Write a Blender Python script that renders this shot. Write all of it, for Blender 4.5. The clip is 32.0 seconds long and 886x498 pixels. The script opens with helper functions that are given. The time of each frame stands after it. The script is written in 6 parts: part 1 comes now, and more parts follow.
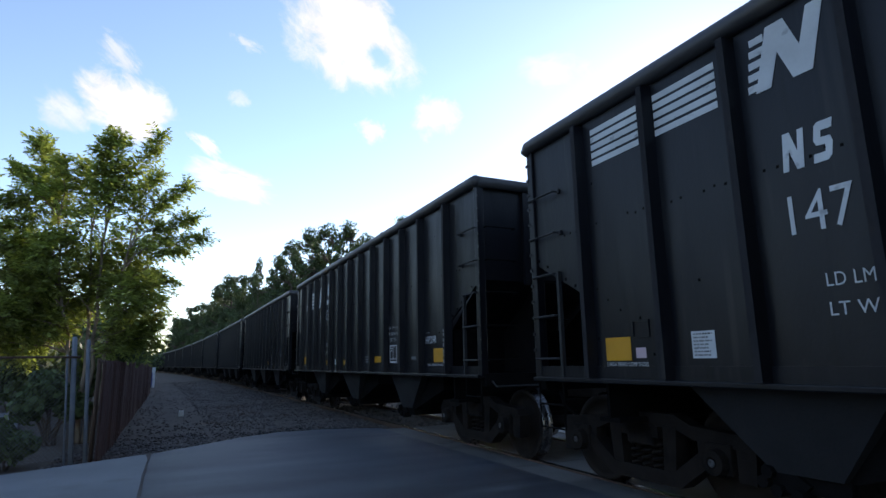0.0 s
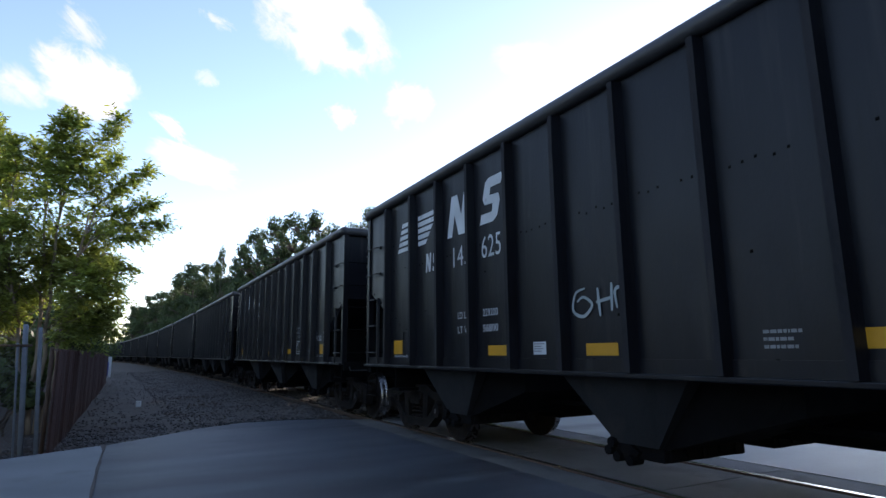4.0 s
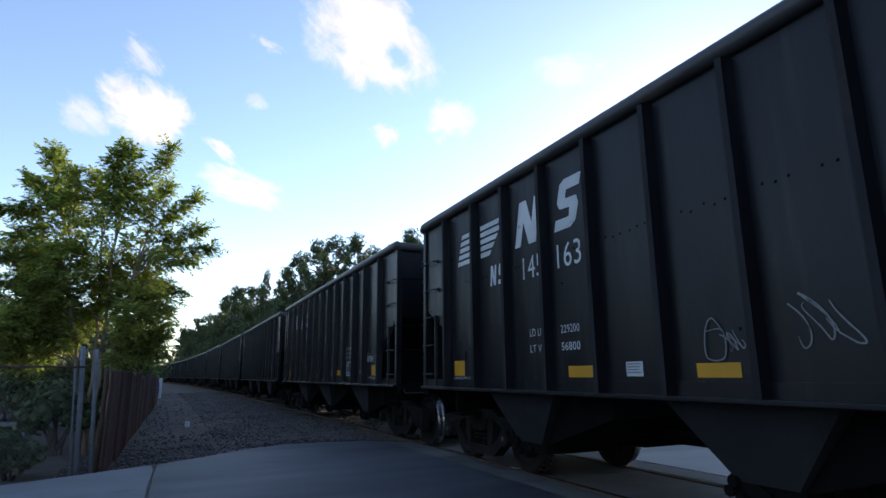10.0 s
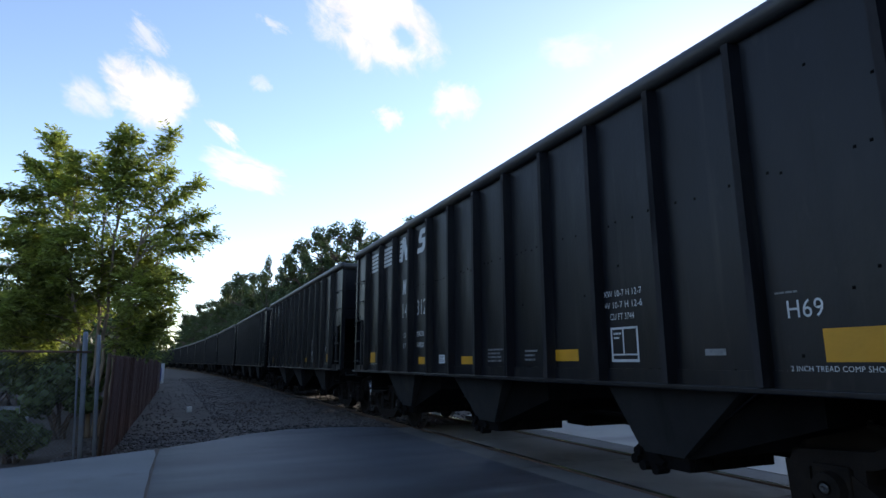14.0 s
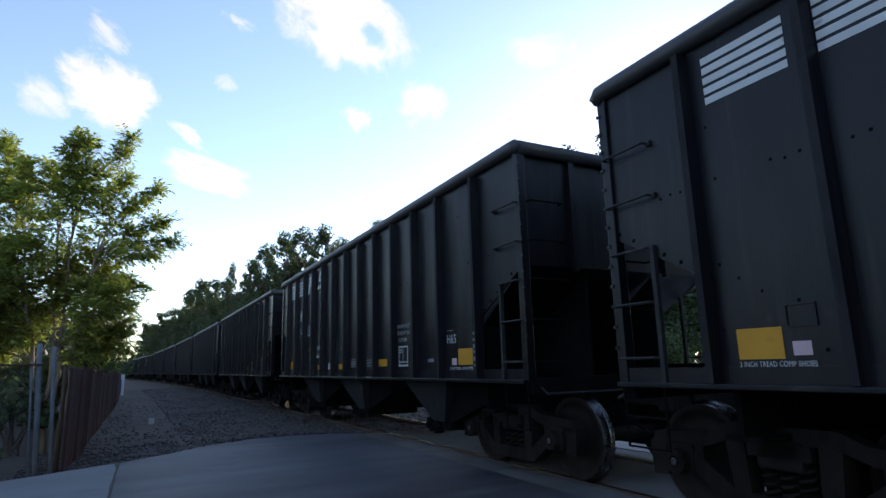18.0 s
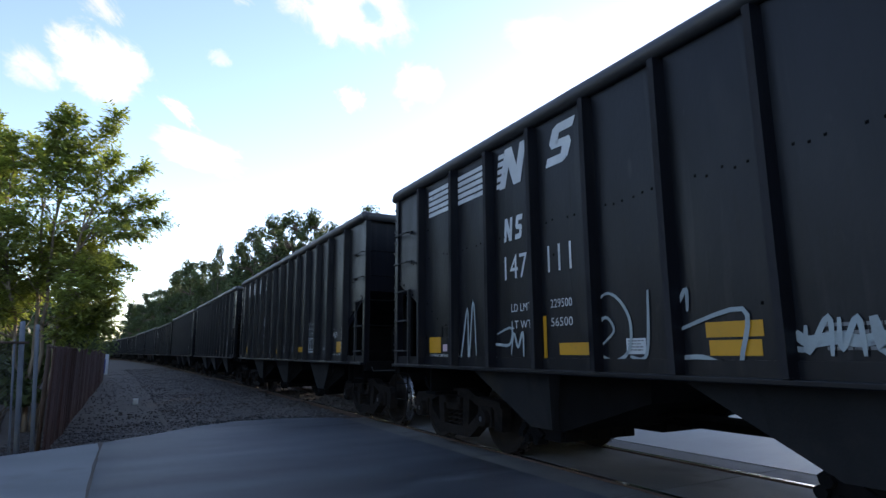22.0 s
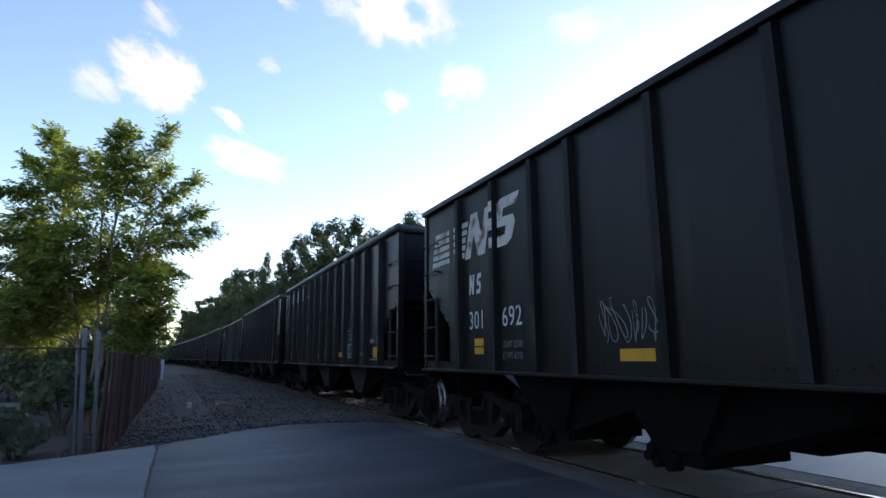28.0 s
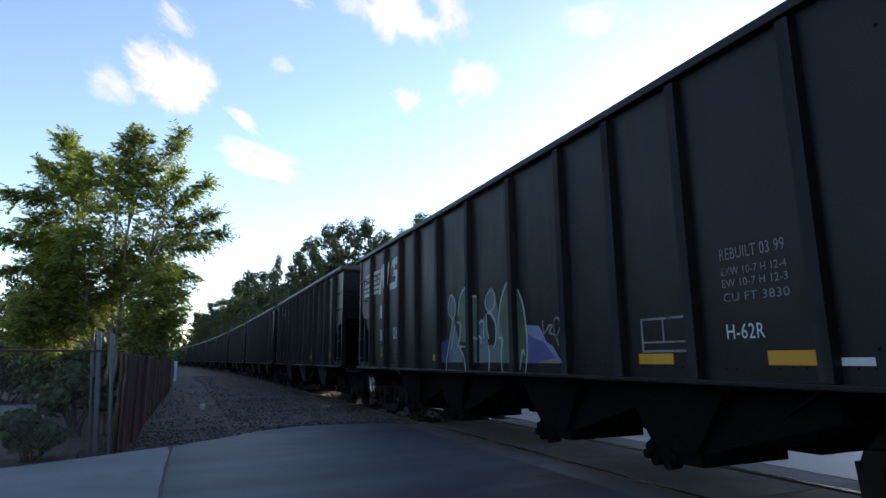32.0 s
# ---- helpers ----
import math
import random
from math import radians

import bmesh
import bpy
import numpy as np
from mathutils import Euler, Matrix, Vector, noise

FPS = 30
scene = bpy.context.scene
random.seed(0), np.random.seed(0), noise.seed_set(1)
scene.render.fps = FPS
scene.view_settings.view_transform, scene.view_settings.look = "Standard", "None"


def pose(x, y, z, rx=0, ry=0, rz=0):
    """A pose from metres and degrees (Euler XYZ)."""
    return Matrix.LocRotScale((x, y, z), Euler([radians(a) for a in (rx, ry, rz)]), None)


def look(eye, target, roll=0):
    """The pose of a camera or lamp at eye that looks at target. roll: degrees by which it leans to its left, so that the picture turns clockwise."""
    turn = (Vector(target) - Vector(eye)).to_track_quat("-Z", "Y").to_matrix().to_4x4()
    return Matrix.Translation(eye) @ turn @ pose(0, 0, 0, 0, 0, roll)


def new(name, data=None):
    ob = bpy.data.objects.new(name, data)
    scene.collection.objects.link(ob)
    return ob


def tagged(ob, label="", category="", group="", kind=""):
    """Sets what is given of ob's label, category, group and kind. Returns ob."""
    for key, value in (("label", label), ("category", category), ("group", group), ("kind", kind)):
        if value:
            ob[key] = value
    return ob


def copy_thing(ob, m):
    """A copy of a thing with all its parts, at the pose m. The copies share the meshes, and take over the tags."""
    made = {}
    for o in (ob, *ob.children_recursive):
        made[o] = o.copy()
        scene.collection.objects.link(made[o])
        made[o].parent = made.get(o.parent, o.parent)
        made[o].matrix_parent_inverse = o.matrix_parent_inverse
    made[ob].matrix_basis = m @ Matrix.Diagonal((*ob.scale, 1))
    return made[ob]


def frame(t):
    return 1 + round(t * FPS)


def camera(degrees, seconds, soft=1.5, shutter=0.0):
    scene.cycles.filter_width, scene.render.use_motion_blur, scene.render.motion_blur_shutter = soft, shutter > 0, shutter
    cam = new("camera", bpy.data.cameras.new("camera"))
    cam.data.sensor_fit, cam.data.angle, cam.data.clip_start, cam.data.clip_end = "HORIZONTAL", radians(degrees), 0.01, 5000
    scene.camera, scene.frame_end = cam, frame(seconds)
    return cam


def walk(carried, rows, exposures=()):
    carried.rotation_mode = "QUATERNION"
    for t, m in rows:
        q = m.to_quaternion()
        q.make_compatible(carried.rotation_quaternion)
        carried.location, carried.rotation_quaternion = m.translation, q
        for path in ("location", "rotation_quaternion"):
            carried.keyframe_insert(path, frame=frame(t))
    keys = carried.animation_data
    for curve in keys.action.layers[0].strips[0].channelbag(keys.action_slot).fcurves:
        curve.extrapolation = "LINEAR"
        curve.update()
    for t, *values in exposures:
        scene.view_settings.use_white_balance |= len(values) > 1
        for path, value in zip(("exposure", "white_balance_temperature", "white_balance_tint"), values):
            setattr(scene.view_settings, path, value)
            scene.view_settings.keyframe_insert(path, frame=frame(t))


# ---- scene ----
cam = camera(75.4, 32.0)

# seconds, pitch, roll, yaw of the hand-held camera, which stays on one spot
EYE = (0.0, 0.0, 1.31)
TURNS = [
    (0, 11.09, 0.95, -24.95), (0.5, 10.71, 1.35, -24.64), (1, 10.46, 1.6, -25.5), (1.5, 10.31, 1.62, -27.71),
    (2, 10.42, 1.19, -28.84), (2.5, 10.56, 0.6, -29.39), (3, 10.59, 0.53, -29.32), (3.5, 10.39, 0.55, -28.86),
    (4, 10.23, 0.52, -28.37), (4.5, 10.3, 0.65, -28.1), (6.5, 11.81, 0.01, -26.14), (7, 11.95, 0, -25.74),
    (7.5, 12.11, 0.14, -25.47), (8, 12.15, 0.21, -25.27), (8.5, 12.16, 0.31, -24.97), (9, 12.16, 0.42, -24.72),
    (9.5, 12.3, 0.36, -24.51), (10, 12.34, 0.45, -24.31), (10.5, 12.22, 0.4, -24.08), (11, 12.04, 0.57, -23.89),
    (11.5, 11.8, 0.8, -23.92), (12, 11.51, 0.81, -24.03), (12.5, 11.16, 0.67, -24.05), (13, 11.06, 0.15, -24.12),
    (13.5, 11.05, 0.16, -24.13), (15.5, 11.23, 0.33, -25.18), (16, 11, 0.71, -25.49), (16.5, 10.88, 1.26, -25.64),
    (17, 10.98, 1.56, -26), (17.5, 11.2, 1.83, -26.57), (18, 11.41, 1.49, -27.28), (18.5, 11.38, 1.29, -28),
    (19, 11.27, 0.89, -28.56), (19.5, 11.17, 0.2, -29.19), (20, 10.81, 0.67, -29.57), (20.5, 10.54, 0.26, -29.94),
    (21, 10.23, 0.51, -29.74), (21.5, 10.18, 0.43, -29.05), (22, 10.12, 0.27, -28.61), (22.5, 10.1, 0.12, -28.03),
    (23, 10.1, -0.01, -27.25), (23.5, 9.94, 0.82, -25.76), (24, 10.23, 0.19, -24.65), (24.5, 10.43, -0.04, -24.1),
    (25, 10.65, -0.41, -23.8), (25.5, 10.71, -0.39, -23.52), (27.5, 10.52, 0.37, -24.03), (28, 10.63, 0.34, -24.32),
    (28.5, 10.86, 0.53, -24.43), (29, 10.99, 0.89, -24.4), (29.5, 11.13, 1.04, -24.24), (30, 11.34, 0.89, -23.75),
    (30.5, 11.51, 0.92, -23.28), (31, 11.37, 0.89, -23), (31.5, 11.08, 0.68, -23.02), (32, 10.75, 0.5, -23.25),
]
# the camera lifts its exposure, and warms, where it looks further round to the dark train
EXPOSURES = [(0, 1.11, 6450, 17), (1, 1.14, 6480, 17), (2, 1.26, 6600, 19), (4.5, 1.26, 6600, 19), (7, 1.09, 6420, 17), (13, 1.07, 6400, 17), (16, 1.10, 6440, 17), (18, 1.17, 6520, 18),
             (20, 1.24, 6600, 19), (23, 1.36, 6640, 20), (25, 1.26, 6560, 19), (28, 1.14, 6480, 17), (32, 1.12, 6450, 17)]
walk(cam, [(t, pose(*EYE, 90 + p, r, w)) for t, p, r, w in TURNS], EXPOSURES)

# ---- world and sun ----
SUN_EL, SUN_AZ = 17.0, 52.0          # degrees; azimuth from the track's far end towards the far side of the train
world = bpy.data.worlds.new("sky")
scene.world = world
world.use_nodes = True
wn, wl = world.node_tree.nodes, world.node_tree.links
wn.clear()
sky = wn.new("ShaderNodeTexSky")
sky.sky_type = 'NISHITA'
sky.sun_disc = False
sky.sun_elevation, sky.sun_rotation = radians(SUN_EL), radians(SUN_AZ)
sky.altitude, sky.air_density, sky.dust_density, sky.ozone_density = 150, 0.94, 0.16, 1.2
wbg, wout = wn.new("ShaderNodeBackground"), wn.new("ShaderNodeOutputWorld")
wbg.inputs["Strength"].default_value = 0.15
wl.new(sky.outputs[0], wbg.inputs["Color"])
wl.new(wbg.outputs[0], wout.inputs["Surface"])
sun = new("sun", bpy.data.lights.new("sun", 'SUN'))
sun.data.energy, sun.data.angle, sun.data.color = 3.3, radians(0.8), (1.0, 0.90, 0.76)
a, e = radians(SUN_AZ), radians(SUN_EL)
SUN_DIR = Vector((math.sin(a) * math.cos(e), math.cos(a) * math.cos(e), math.sin(e)))
sun.matrix_world = look(SUN_DIR * 900, (0, 0, 0))
scene.view_settings.exposure = 1.0


# ---- geometry helpers ----
class Geo:
    """Vertices and faces that are gathered and linked as one mesh."""

    def __init__(self):
        self.v, self.f, self.m = [], [], []

    def add(self, verts, faces, slot=0):
        n = len(self.v)
        self.v += [tuple(p) for p in verts]
        self.f += [[n + i for i in f] for f in faces]
        self.m += [slot] * len(faces)
        return self

    def box(self, x0, x1, y0, y1, z0, z1, slot=0, bevel=0.0):
        if bevel <= 0:
            v = [(x, y, z) for z in (z0, z1) for y in (y0, y1) for x in (x0, x1)]
            return self.add(v, [(0, 2, 3, 1), (4, 5, 7, 6), (0, 1, 5, 4), (2, 6, 7, 3), (0, 4, 6, 2), (1, 3, 7, 5)], slot)
        bm = bmesh.new()
        bmesh.ops.create_cube(bm, size=1.0)
        for q in bm.verts:
            q.co = Vector(((x0 + x1) / 2 + q.co.x * (x1 - x0), (y0 + y1) / 2 + q.co.y * (y1 - y0), (z0 + z1) / 2 + q.co.z * (z1 - z0)))
        bmesh.ops.bevel(bm, geom=bm.edges[:], offset=bevel, segments=2, profile=0.6, affect='EDGES')
        self.add([q.co[:] for q in bm.verts], [[q.index for q in f.verts] for f in bm.faces], slot)
        bm.free()
        return self

    def prism(self, outline, axis, lo, hi, slot=0):
        """A flat outline of (a, b) pairs, drawn out along an axis; a and b are the two other axes in order."""
        n = len(outline)

        def at(p, w):
            q = list(p)
            q.insert(axis, w)
            return q
        v = [at(p, lo) for p in outline] + [at(p, hi) for p in outline]
        f = [list(range(n))[::-1], list(range(n, 2 * n))] + [(i, (i + 1) % n, n + (i + 1) % n, n + i) for i in range(n)]
        return self.add(v, f, slot)

    def tube(self, pts, radii, sides=8, slot=0, cap=True):
        pts = [Vector(p) for p in pts]
        if not isinstance(radii, (list, tuple)):
            radii = [radii] * len(pts)
        v, f = [], []
        up = Vector((0.013, 0.021, 1))
        for i, p in enumerate(pts):
            d = (pts[min(i + 1, len(pts) - 1)] - pts[max(i - 1, 0)]).normalized()
            s = d.cross(up if abs(d.z) < 0.93 else Vector((1, 0.02, 0))).normalized()
            u = s.cross(d)
            for k in range(sides):
                w = 2 * math.pi * k / sides
                v.append(p + radii[i] * (math.cos(w) * s + math.sin(w) * u))
        for i in range(len(pts) - 1):
            for k in range(sides):
                a0, b0 = i * sides + k, i * sides + (k + 1) % sides
                f.append((a0, b0, b0 + sides, a0 + sides))
        if cap:
            f += [list(range(sides))[::-1], [len(v) - sides + k for k in range(sides)]]
        return self.add(v, f, slot)

    def lathe(self, profile, axis=0, sides=32, slots=None):
        """profile of (along, radius), turned round the axis."""
        v, n = [], len(profile)
        for k in range(sides):
            w = 2 * math.pi * k / sides
            for al, r in profile:
                q = [r * math.cos(w), r * math.sin(w)]
                q.insert(axis, al)
                v.append(q)
        for i in range(n - 1):
            self_faces = [(k * n + i, k * n + i + 1, ((k + 1) % sides) * n + i + 1, ((k + 1) % sides) * n + i) for k in range(sides)]
            base = len(self.v) if i == 0 else base
            if i == 0:
                self.v += [tuple(p) for p in v]
            self.f += [[base + q for q in f] for f in self_faces]
            self.m += [slots[i] if slots else 0] * sides
        return self

    def mesh(self, name, mats, smooth=False):
        me = bpy.data.meshes.new(name)
        me.from_pydata(self.v, [], self.f)
        for mt in (mats if isinstance(mats, (list, tuple)) else [mats]):
            me.materials.append(mt)
        if any(self.m):
            me.polygons.foreach_set("material_index", self.m)
        bm = bmesh.new()
        bm.from_mesh(me)
        if len(bm.faces) < 60000:
            bmesh.ops.recalc_face_normals(bm, faces=bm.faces[:])
        bm.to_mesh(me)
        bm.free()
        if smooth:
            me.polygons.foreach_set("use_smooth", [True] * len(me.polygons))
        me.update()
        return me


def part(name, geo, mat, parent=None, label="", at=(0, 0, 0), smooth=False):
    data = geo.mesh(name, mat, smooth) if isinstance(geo, Geo) else geo
    ob = new(name, data)
    ob.location = at
    if parent:
        ob.parent = parent
    if label:
        ob["label"] = label
    return ob


def thing(name, label, category, group="", kind="", at=(0, 0, 0)):
    ob = new(name)
    ob.empty_display_size = 0.3
    ob.location = at
    return tagged(ob, label, category, group, kind)


# ---- materials ----
def material(name, base, rough=0.8, metal=0.0, spots=(), scale=3.0, fine=60.0, amount=0.25, bump=0.1, bump_scale=None, spec=0.5, island=0.0, stretch=(1, 1, 1), detail=6.0, runs=(), wavy=0.0, sheen=0.0):
    """A painted, stony or metal surface: base colour with coarse stains and fine grain, and relief. spots: (colour, threshold, scale) stains;
    runs: the same, drawn out downwards; wavy: the depth of slow buckles in sheet metal; sheen: an even dull gloss under dust, in place of the paint's own."""
    m = bpy.data.materials.new(name)
    m.use_nodes = True
    n, l = m.node_tree.nodes, m.node_tree.links
    b = n["Principled BSDF"]
    b.inputs["Roughness"].default_value, b.inputs["Metallic"].default_value = rough, metal
    b.inputs["Specular IOR Level"].default_value = spec
    tc = n.new("ShaderNodeTexCoord")
    mp = n.new("ShaderNodeMapping")
    mp.inputs["Scale"].default_value = stretch
    drip = n.new("ShaderNodeMapping")
    drip.inputs["Scale"].default_value = (1, 1, 0.06)
    l.new(tc.outputs["Object"], drip.inputs["Vector"])
    l.new(tc.outputs["Object"], mp.inputs["Vector"])
    inf = n.new("ShaderNodeObjectInfo")

    def noise_tex(sc, det=detail, shift=0.0, along=None):
        t = n.new("ShaderNodeTexNoise")
        t.noise_dimensions = '4D'
        t.inputs["Scale"].default_value, t.inputs["Detail"].default_value = sc, det
        mu = n.new("ShaderNodeMath")
        mu.operation = 'MULTIPLY_ADD'
        mu.inputs[1].default_value, mu.inputs[2].default_value = 37.0, shift
        l.new(inf.outputs["Random"], mu.inputs[0])
        l.new(mu.outputs[0], t.inputs["W"])
        l.new((along or mp).outputs[0], t.inputs["Vector"])
        return t.outputs["Fac"]

    def mix(fac, c1, c2, kind='MIX'):
        x = n.new("ShaderNodeMix")
        x.data_type, x.blend_type = 'RGBA', kind
        for sock, val in ((x.inputs[0], fac), (x.inputs[6], c1), (x.inputs[7], c2)):
            if isinstance(val, bpy.types.NodeSocket):
                l.new(val, sock)
            elif isinstance(val, (int, float)):
                sock.default_value = val
            else:
                sock.default_value = (*val, 1)
        return x.outputs[2]

    def ramp(fac, lo, hi):
        r = n.new("ShaderNodeMapRange")
        r.inputs[1].default_value, r.inputs[2].default_value = lo, hi
        l.new(fac, r.inputs[0])
        return r.outputs[0]
    dark = tuple(c * (1 - amount) for c in base)
    light = tuple(min(1.0, c * (1 + amount)) for c in base)
    col = mix(ramp(noise_tex(scale), 0.32, 0.68), dark, light)
    f2 = ramp(noise_tex(fine, 3.0, 5.0), 0.3, 0.7)
    col = mix(amount * 0.9, col, mix(f2, dark, light))
    for k, (c, thr, sc) in enumerate(spots):
        col = mix(ramp(noise_tex(sc, 7.0, 11.0 + k), thr, thr + 0.12), col, c)
    for k, (c, thr, sc) in enumerate(runs):
        col = mix(ramp(noise_tex(sc, 3.0, 21.0 + k, drip), thr, thr + 0.16), col, c)
    if island:
        ge = n.new("ShaderNodeNewGeometry")
        hs = n.new("ShaderNodeHueSaturation")
        r = n.new("ShaderNodeMapRange")
        r.inputs[3].default_value, r.inputs[4].default_value = 1 - island, 1 + island
        l.new(ge.outputs["Random Per Island"], r.inputs[0])
        l.new(r.outputs[0], hs.inputs["Value"])
        l.new(col, hs.inputs["Color"])
        col = hs.outputs[0]
    l.new(col, b.inputs["Base Color"])
    rr = n.new("ShaderNodeMapRange")
    rr.inputs[3].default_value, rr.inputs[4].default_value = max(0.02, rough - 0.12), min(1, rough + 0.12)
    l.new(noise_tex(scale * 2.3, 4.0, 3.0), rr.inputs[0])
    l.new(rr.outputs[0], b.inputs["Roughness"])
    if bump:
        bp = n.new("ShaderNodeBump")
        bp.inputs["Strength"].default_value, bp.inputs["Distance"].default_value = bump, 0.02
        l.new(noise_tex(bump_scale or fine, 4.0, 7.0), bp.inputs["Height"])
        if wavy:
            bk = n.new("ShaderNodeBump")
            bk.inputs["Strength"].default_value, bk.inputs["Distance"].default_value = 1.0, wavy
            l.new(noise_tex(1.7, 2.0, 9.0), bk.inputs["Height"])
            l.new(bk.outputs[0], bp.inputs["Normal"])
        if sheen:
            gl, mx = n.new("ShaderNodeBsdfGlossy"), n.new("ShaderNodeMixShader")
            mx.inputs[0].default_value = sheen
            l.new(rr.outputs[0], gl.inputs["Roughness"])
            l.new(bp.outputs[0], gl.inputs["Normal"])
            l.new(b.outputs[0], mx.inputs[1])
            l.new(gl.outputs[0], mx.inputs[2])
            l.new(mx.outputs[0], n["Material Output"].inputs["Surface"])
        l.new(bp.outputs[0], b.inputs["Normal"])
    return m


def leaf_material(name, base, translucent=0.45, spread=0.35):
    m = bpy.data.materials.new(name)
    m.use_nodes = True
    n, l = m.node_tree.nodes, m.node_tree.links
    b, out = n["Principled BSDF"], n["Material Output"]
    ge, hs = n.new("ShaderNodeNewGeometry"), n.new("ShaderNodeHueSaturation")
    r, r2 = n.new("ShaderNodeMapRange"), n.new("ShaderNodeMapRange")
    r.inputs[3].default_value, r.inputs[4].default_value = 1 - spread, 1 + spread
    r2.inputs[3].default_value, r2.inputs[4].default_value = 0.47, 0.52
    l.new(ge.outputs["Random Per Island"], r.inputs[0])
    tc, nz = n.new("ShaderNodeTexCoord"), n.new("ShaderNodeTexNoise")
    nz.inputs["Scale"].default_value = 0.7
    l.new(tc.outputs["Object"], nz.inputs["Vector"])
    l.new(nz.outputs["Fac"], r2.inputs[0])
    hs.inputs["Color"].default_value = (*base, 1)
    l.new(r.outputs[0], hs.inputs["Value"])
    l.new(r2.outputs[0], hs.inputs["Hue"])
    l.new(hs.outputs[0], b.inputs["Base Color"])
    b.inputs["Roughness"].default_value = 0.55
    b.inputs["Specular IOR Level"].default_value = 0.25
    tr, mx = n.new("ShaderNodeBsdfTranslucent"), n.new("ShaderNodeMixShader")
    yel = n.new("ShaderNodeMix")
    yel.data_type, yel.blend_type = 'RGBA', 'MULTIPLY'
    yel.inputs[0].default_value = 1.0
    yel.inputs[7].default_value = (1.22, 1.28, 0.62, 1)
    l.new(hs.outputs[0], yel.inputs[6])
    l.new(yel.outputs[2], tr.inputs["Color"])
    mx.inputs[0].default_value = translucent
    l.new(b.outputs[0], mx.inputs[1])
    l.new(tr.outputs[0], mx.inputs[2])
    l.new(mx.outputs[0], out.inputs["Surface"])
    return m


M_CAR = material("car_black_paint", (0.0042, 0.0047, 0.0078), 0.38, spots=(((0.011, 0.0108, 0.0125), 0.58, 2.2), ((0.0016, 0.0018, 0.0032), 0.56, 1.1), ((0.019, 0.018, 0.019), 0.66, 9.0)), scale=1.3, fine=40, amount=0.22, bump=0.10, spec=0.22, sheen=0.010, stretch=(1, 1, 0.35),
                 runs=(((0.020, 0.0190, 0.0195), 0.58, 8.0), ((0.0015, 0.0016, 0.0022), 0.60, 14.0)), wavy=0.03)
M_CARB = material("car_old_paint", (0.0042, 0.0042, 0.0050), 0.42, spots=(((0.014, 0.010, 0.008), 0.62, 1.8), ((0.0035, 0.0035, 0.004), 0.58, 0.9)), scale=1.2, fine=40, amount=0.25, bump=0.10, spec=0.20, sheen=0.008, stretch=(1, 1, 0.35), runs=(((0.020, 0.015, 0.012), 0.60, 7.0),), wavy=0.022)
# rib fronts only: worn paint, with the edge highlight put into the paler base
M_EDGE = material("lit_worn_rib_paint", (0.030, 0.029, 0.031), 0.6, spots=(((0.055, 0.048, 0.042), 0.60, 3.0), ((0.010, 0.010, 0.012), 0.56, 1.6)), scale=2.0, fine=40, amount=0.3, bump=0.1, spec=0.05, stretch=(1, 1, 0.4))
# worn brownish chord; light from sun and sky is painted into its paler base
M_CHORD = material("lit_worn_chord_paint", (0.040, 0.040, 0.043), 0.5, spots=(((0.075, 0.065, 0.055), 0.58, 2.5),), scale=2.5, fine=40, amount=0.3, bump=0.08, stretch=(1, 0.4, 1))
M_HOP = material("dusty_hopper_plate", (0.016, 0.0165, 0.0185), 0.75, spots=(((0.026, 0.024, 0.022), 0.58, 2.0),), scale=2, fine=40, amount=0.25, bump=0.15, spec=0.2, runs=(((0.008, 0.008, 0.009), 0.58, 6.0),))
# grime, and the shade under the cars, both put into a near-black base
M_UNDER = material("grimy_shaded_underframe", (0.0060, 0.0058, 0.0060), 0.9, spots=(((0.010, 0.0085, 0.0078), 0.60, 4.0),), scale=4, fine=50, amount=0.3, bump=0.2, spec=0.05)
M_TRUCK = material("rusty_cast_steel", (0.016, 0.0130, 0.0115), 0.85, spots=(((0.008, 0.007, 0.0066), 0.52, 5.0),), scale=5, fine=60, amount=0.3, bump=0.25, spec=0.10)
M_WHEEL = material("dark_wheel_steel", (0.018, 0.0145, 0.0125), 0.75, scale=6, fine=60, amount=0.3, bump=0.1, spec=0.15)
M_TREAD = material("polished_steel", (0.22, 0.21, 0.205), 0.28, metal=1.0, scale=8, fine=90, amount=0.1, bump=0.03)
M_RAIL = material("rusty_rail_side", (0.10, 0.060, 0.040), 0.85, scale=4, fine=50, amount=0.3, bump=0.2)
M_GRAB = material("worn_grab_iron", (0.015, 0.0145, 0.015), 0.7, spots=(((0.05, 0.032, 0.024), 0.6, 9.0),), scale=6, fine=60, amount=0.3)
M_WHITE = material("white_lettering", (0.55, 0.56, 0.56), 0.7, spots=(((0.20, 0.20, 0.20), 0.63, 9.0),), scale=2.5, fine=40, amount=0.16)
M_FADED = material("faded_lettering", (0.20, 0.20, 0.20), 0.8, spots=(((0.06, 0.06, 0.06), 0.56, 10.0),), scale=4, fine=40, amount=0.3)
M_RUSTED = material("rust_stained_lettering", (0.50, 0.48, 0.44), 0.75, spots=(((0.16, 0.075, 0.035), 0.52, 4.0),), scale=2.5, fine=40, amount=0.2)
M_YELLOW = material("yellow_reflector", (0.54, 0.255, 0.006), 0.5, spots=(((0.30, 0.17, 0.03), 0.66, 6.0),), scale=3, fine=40, amount=0.12)
M_RAILTOP = material("bright_rail_head", (0.62, 0.61, 0.60), 0.20, metal=1.0, scale=8, fine=90, amount=0.1, bump=0.02)
M_PINK = material("pink_label", (0.55, 0.40, 0.42), 0.6, amount=0.1)
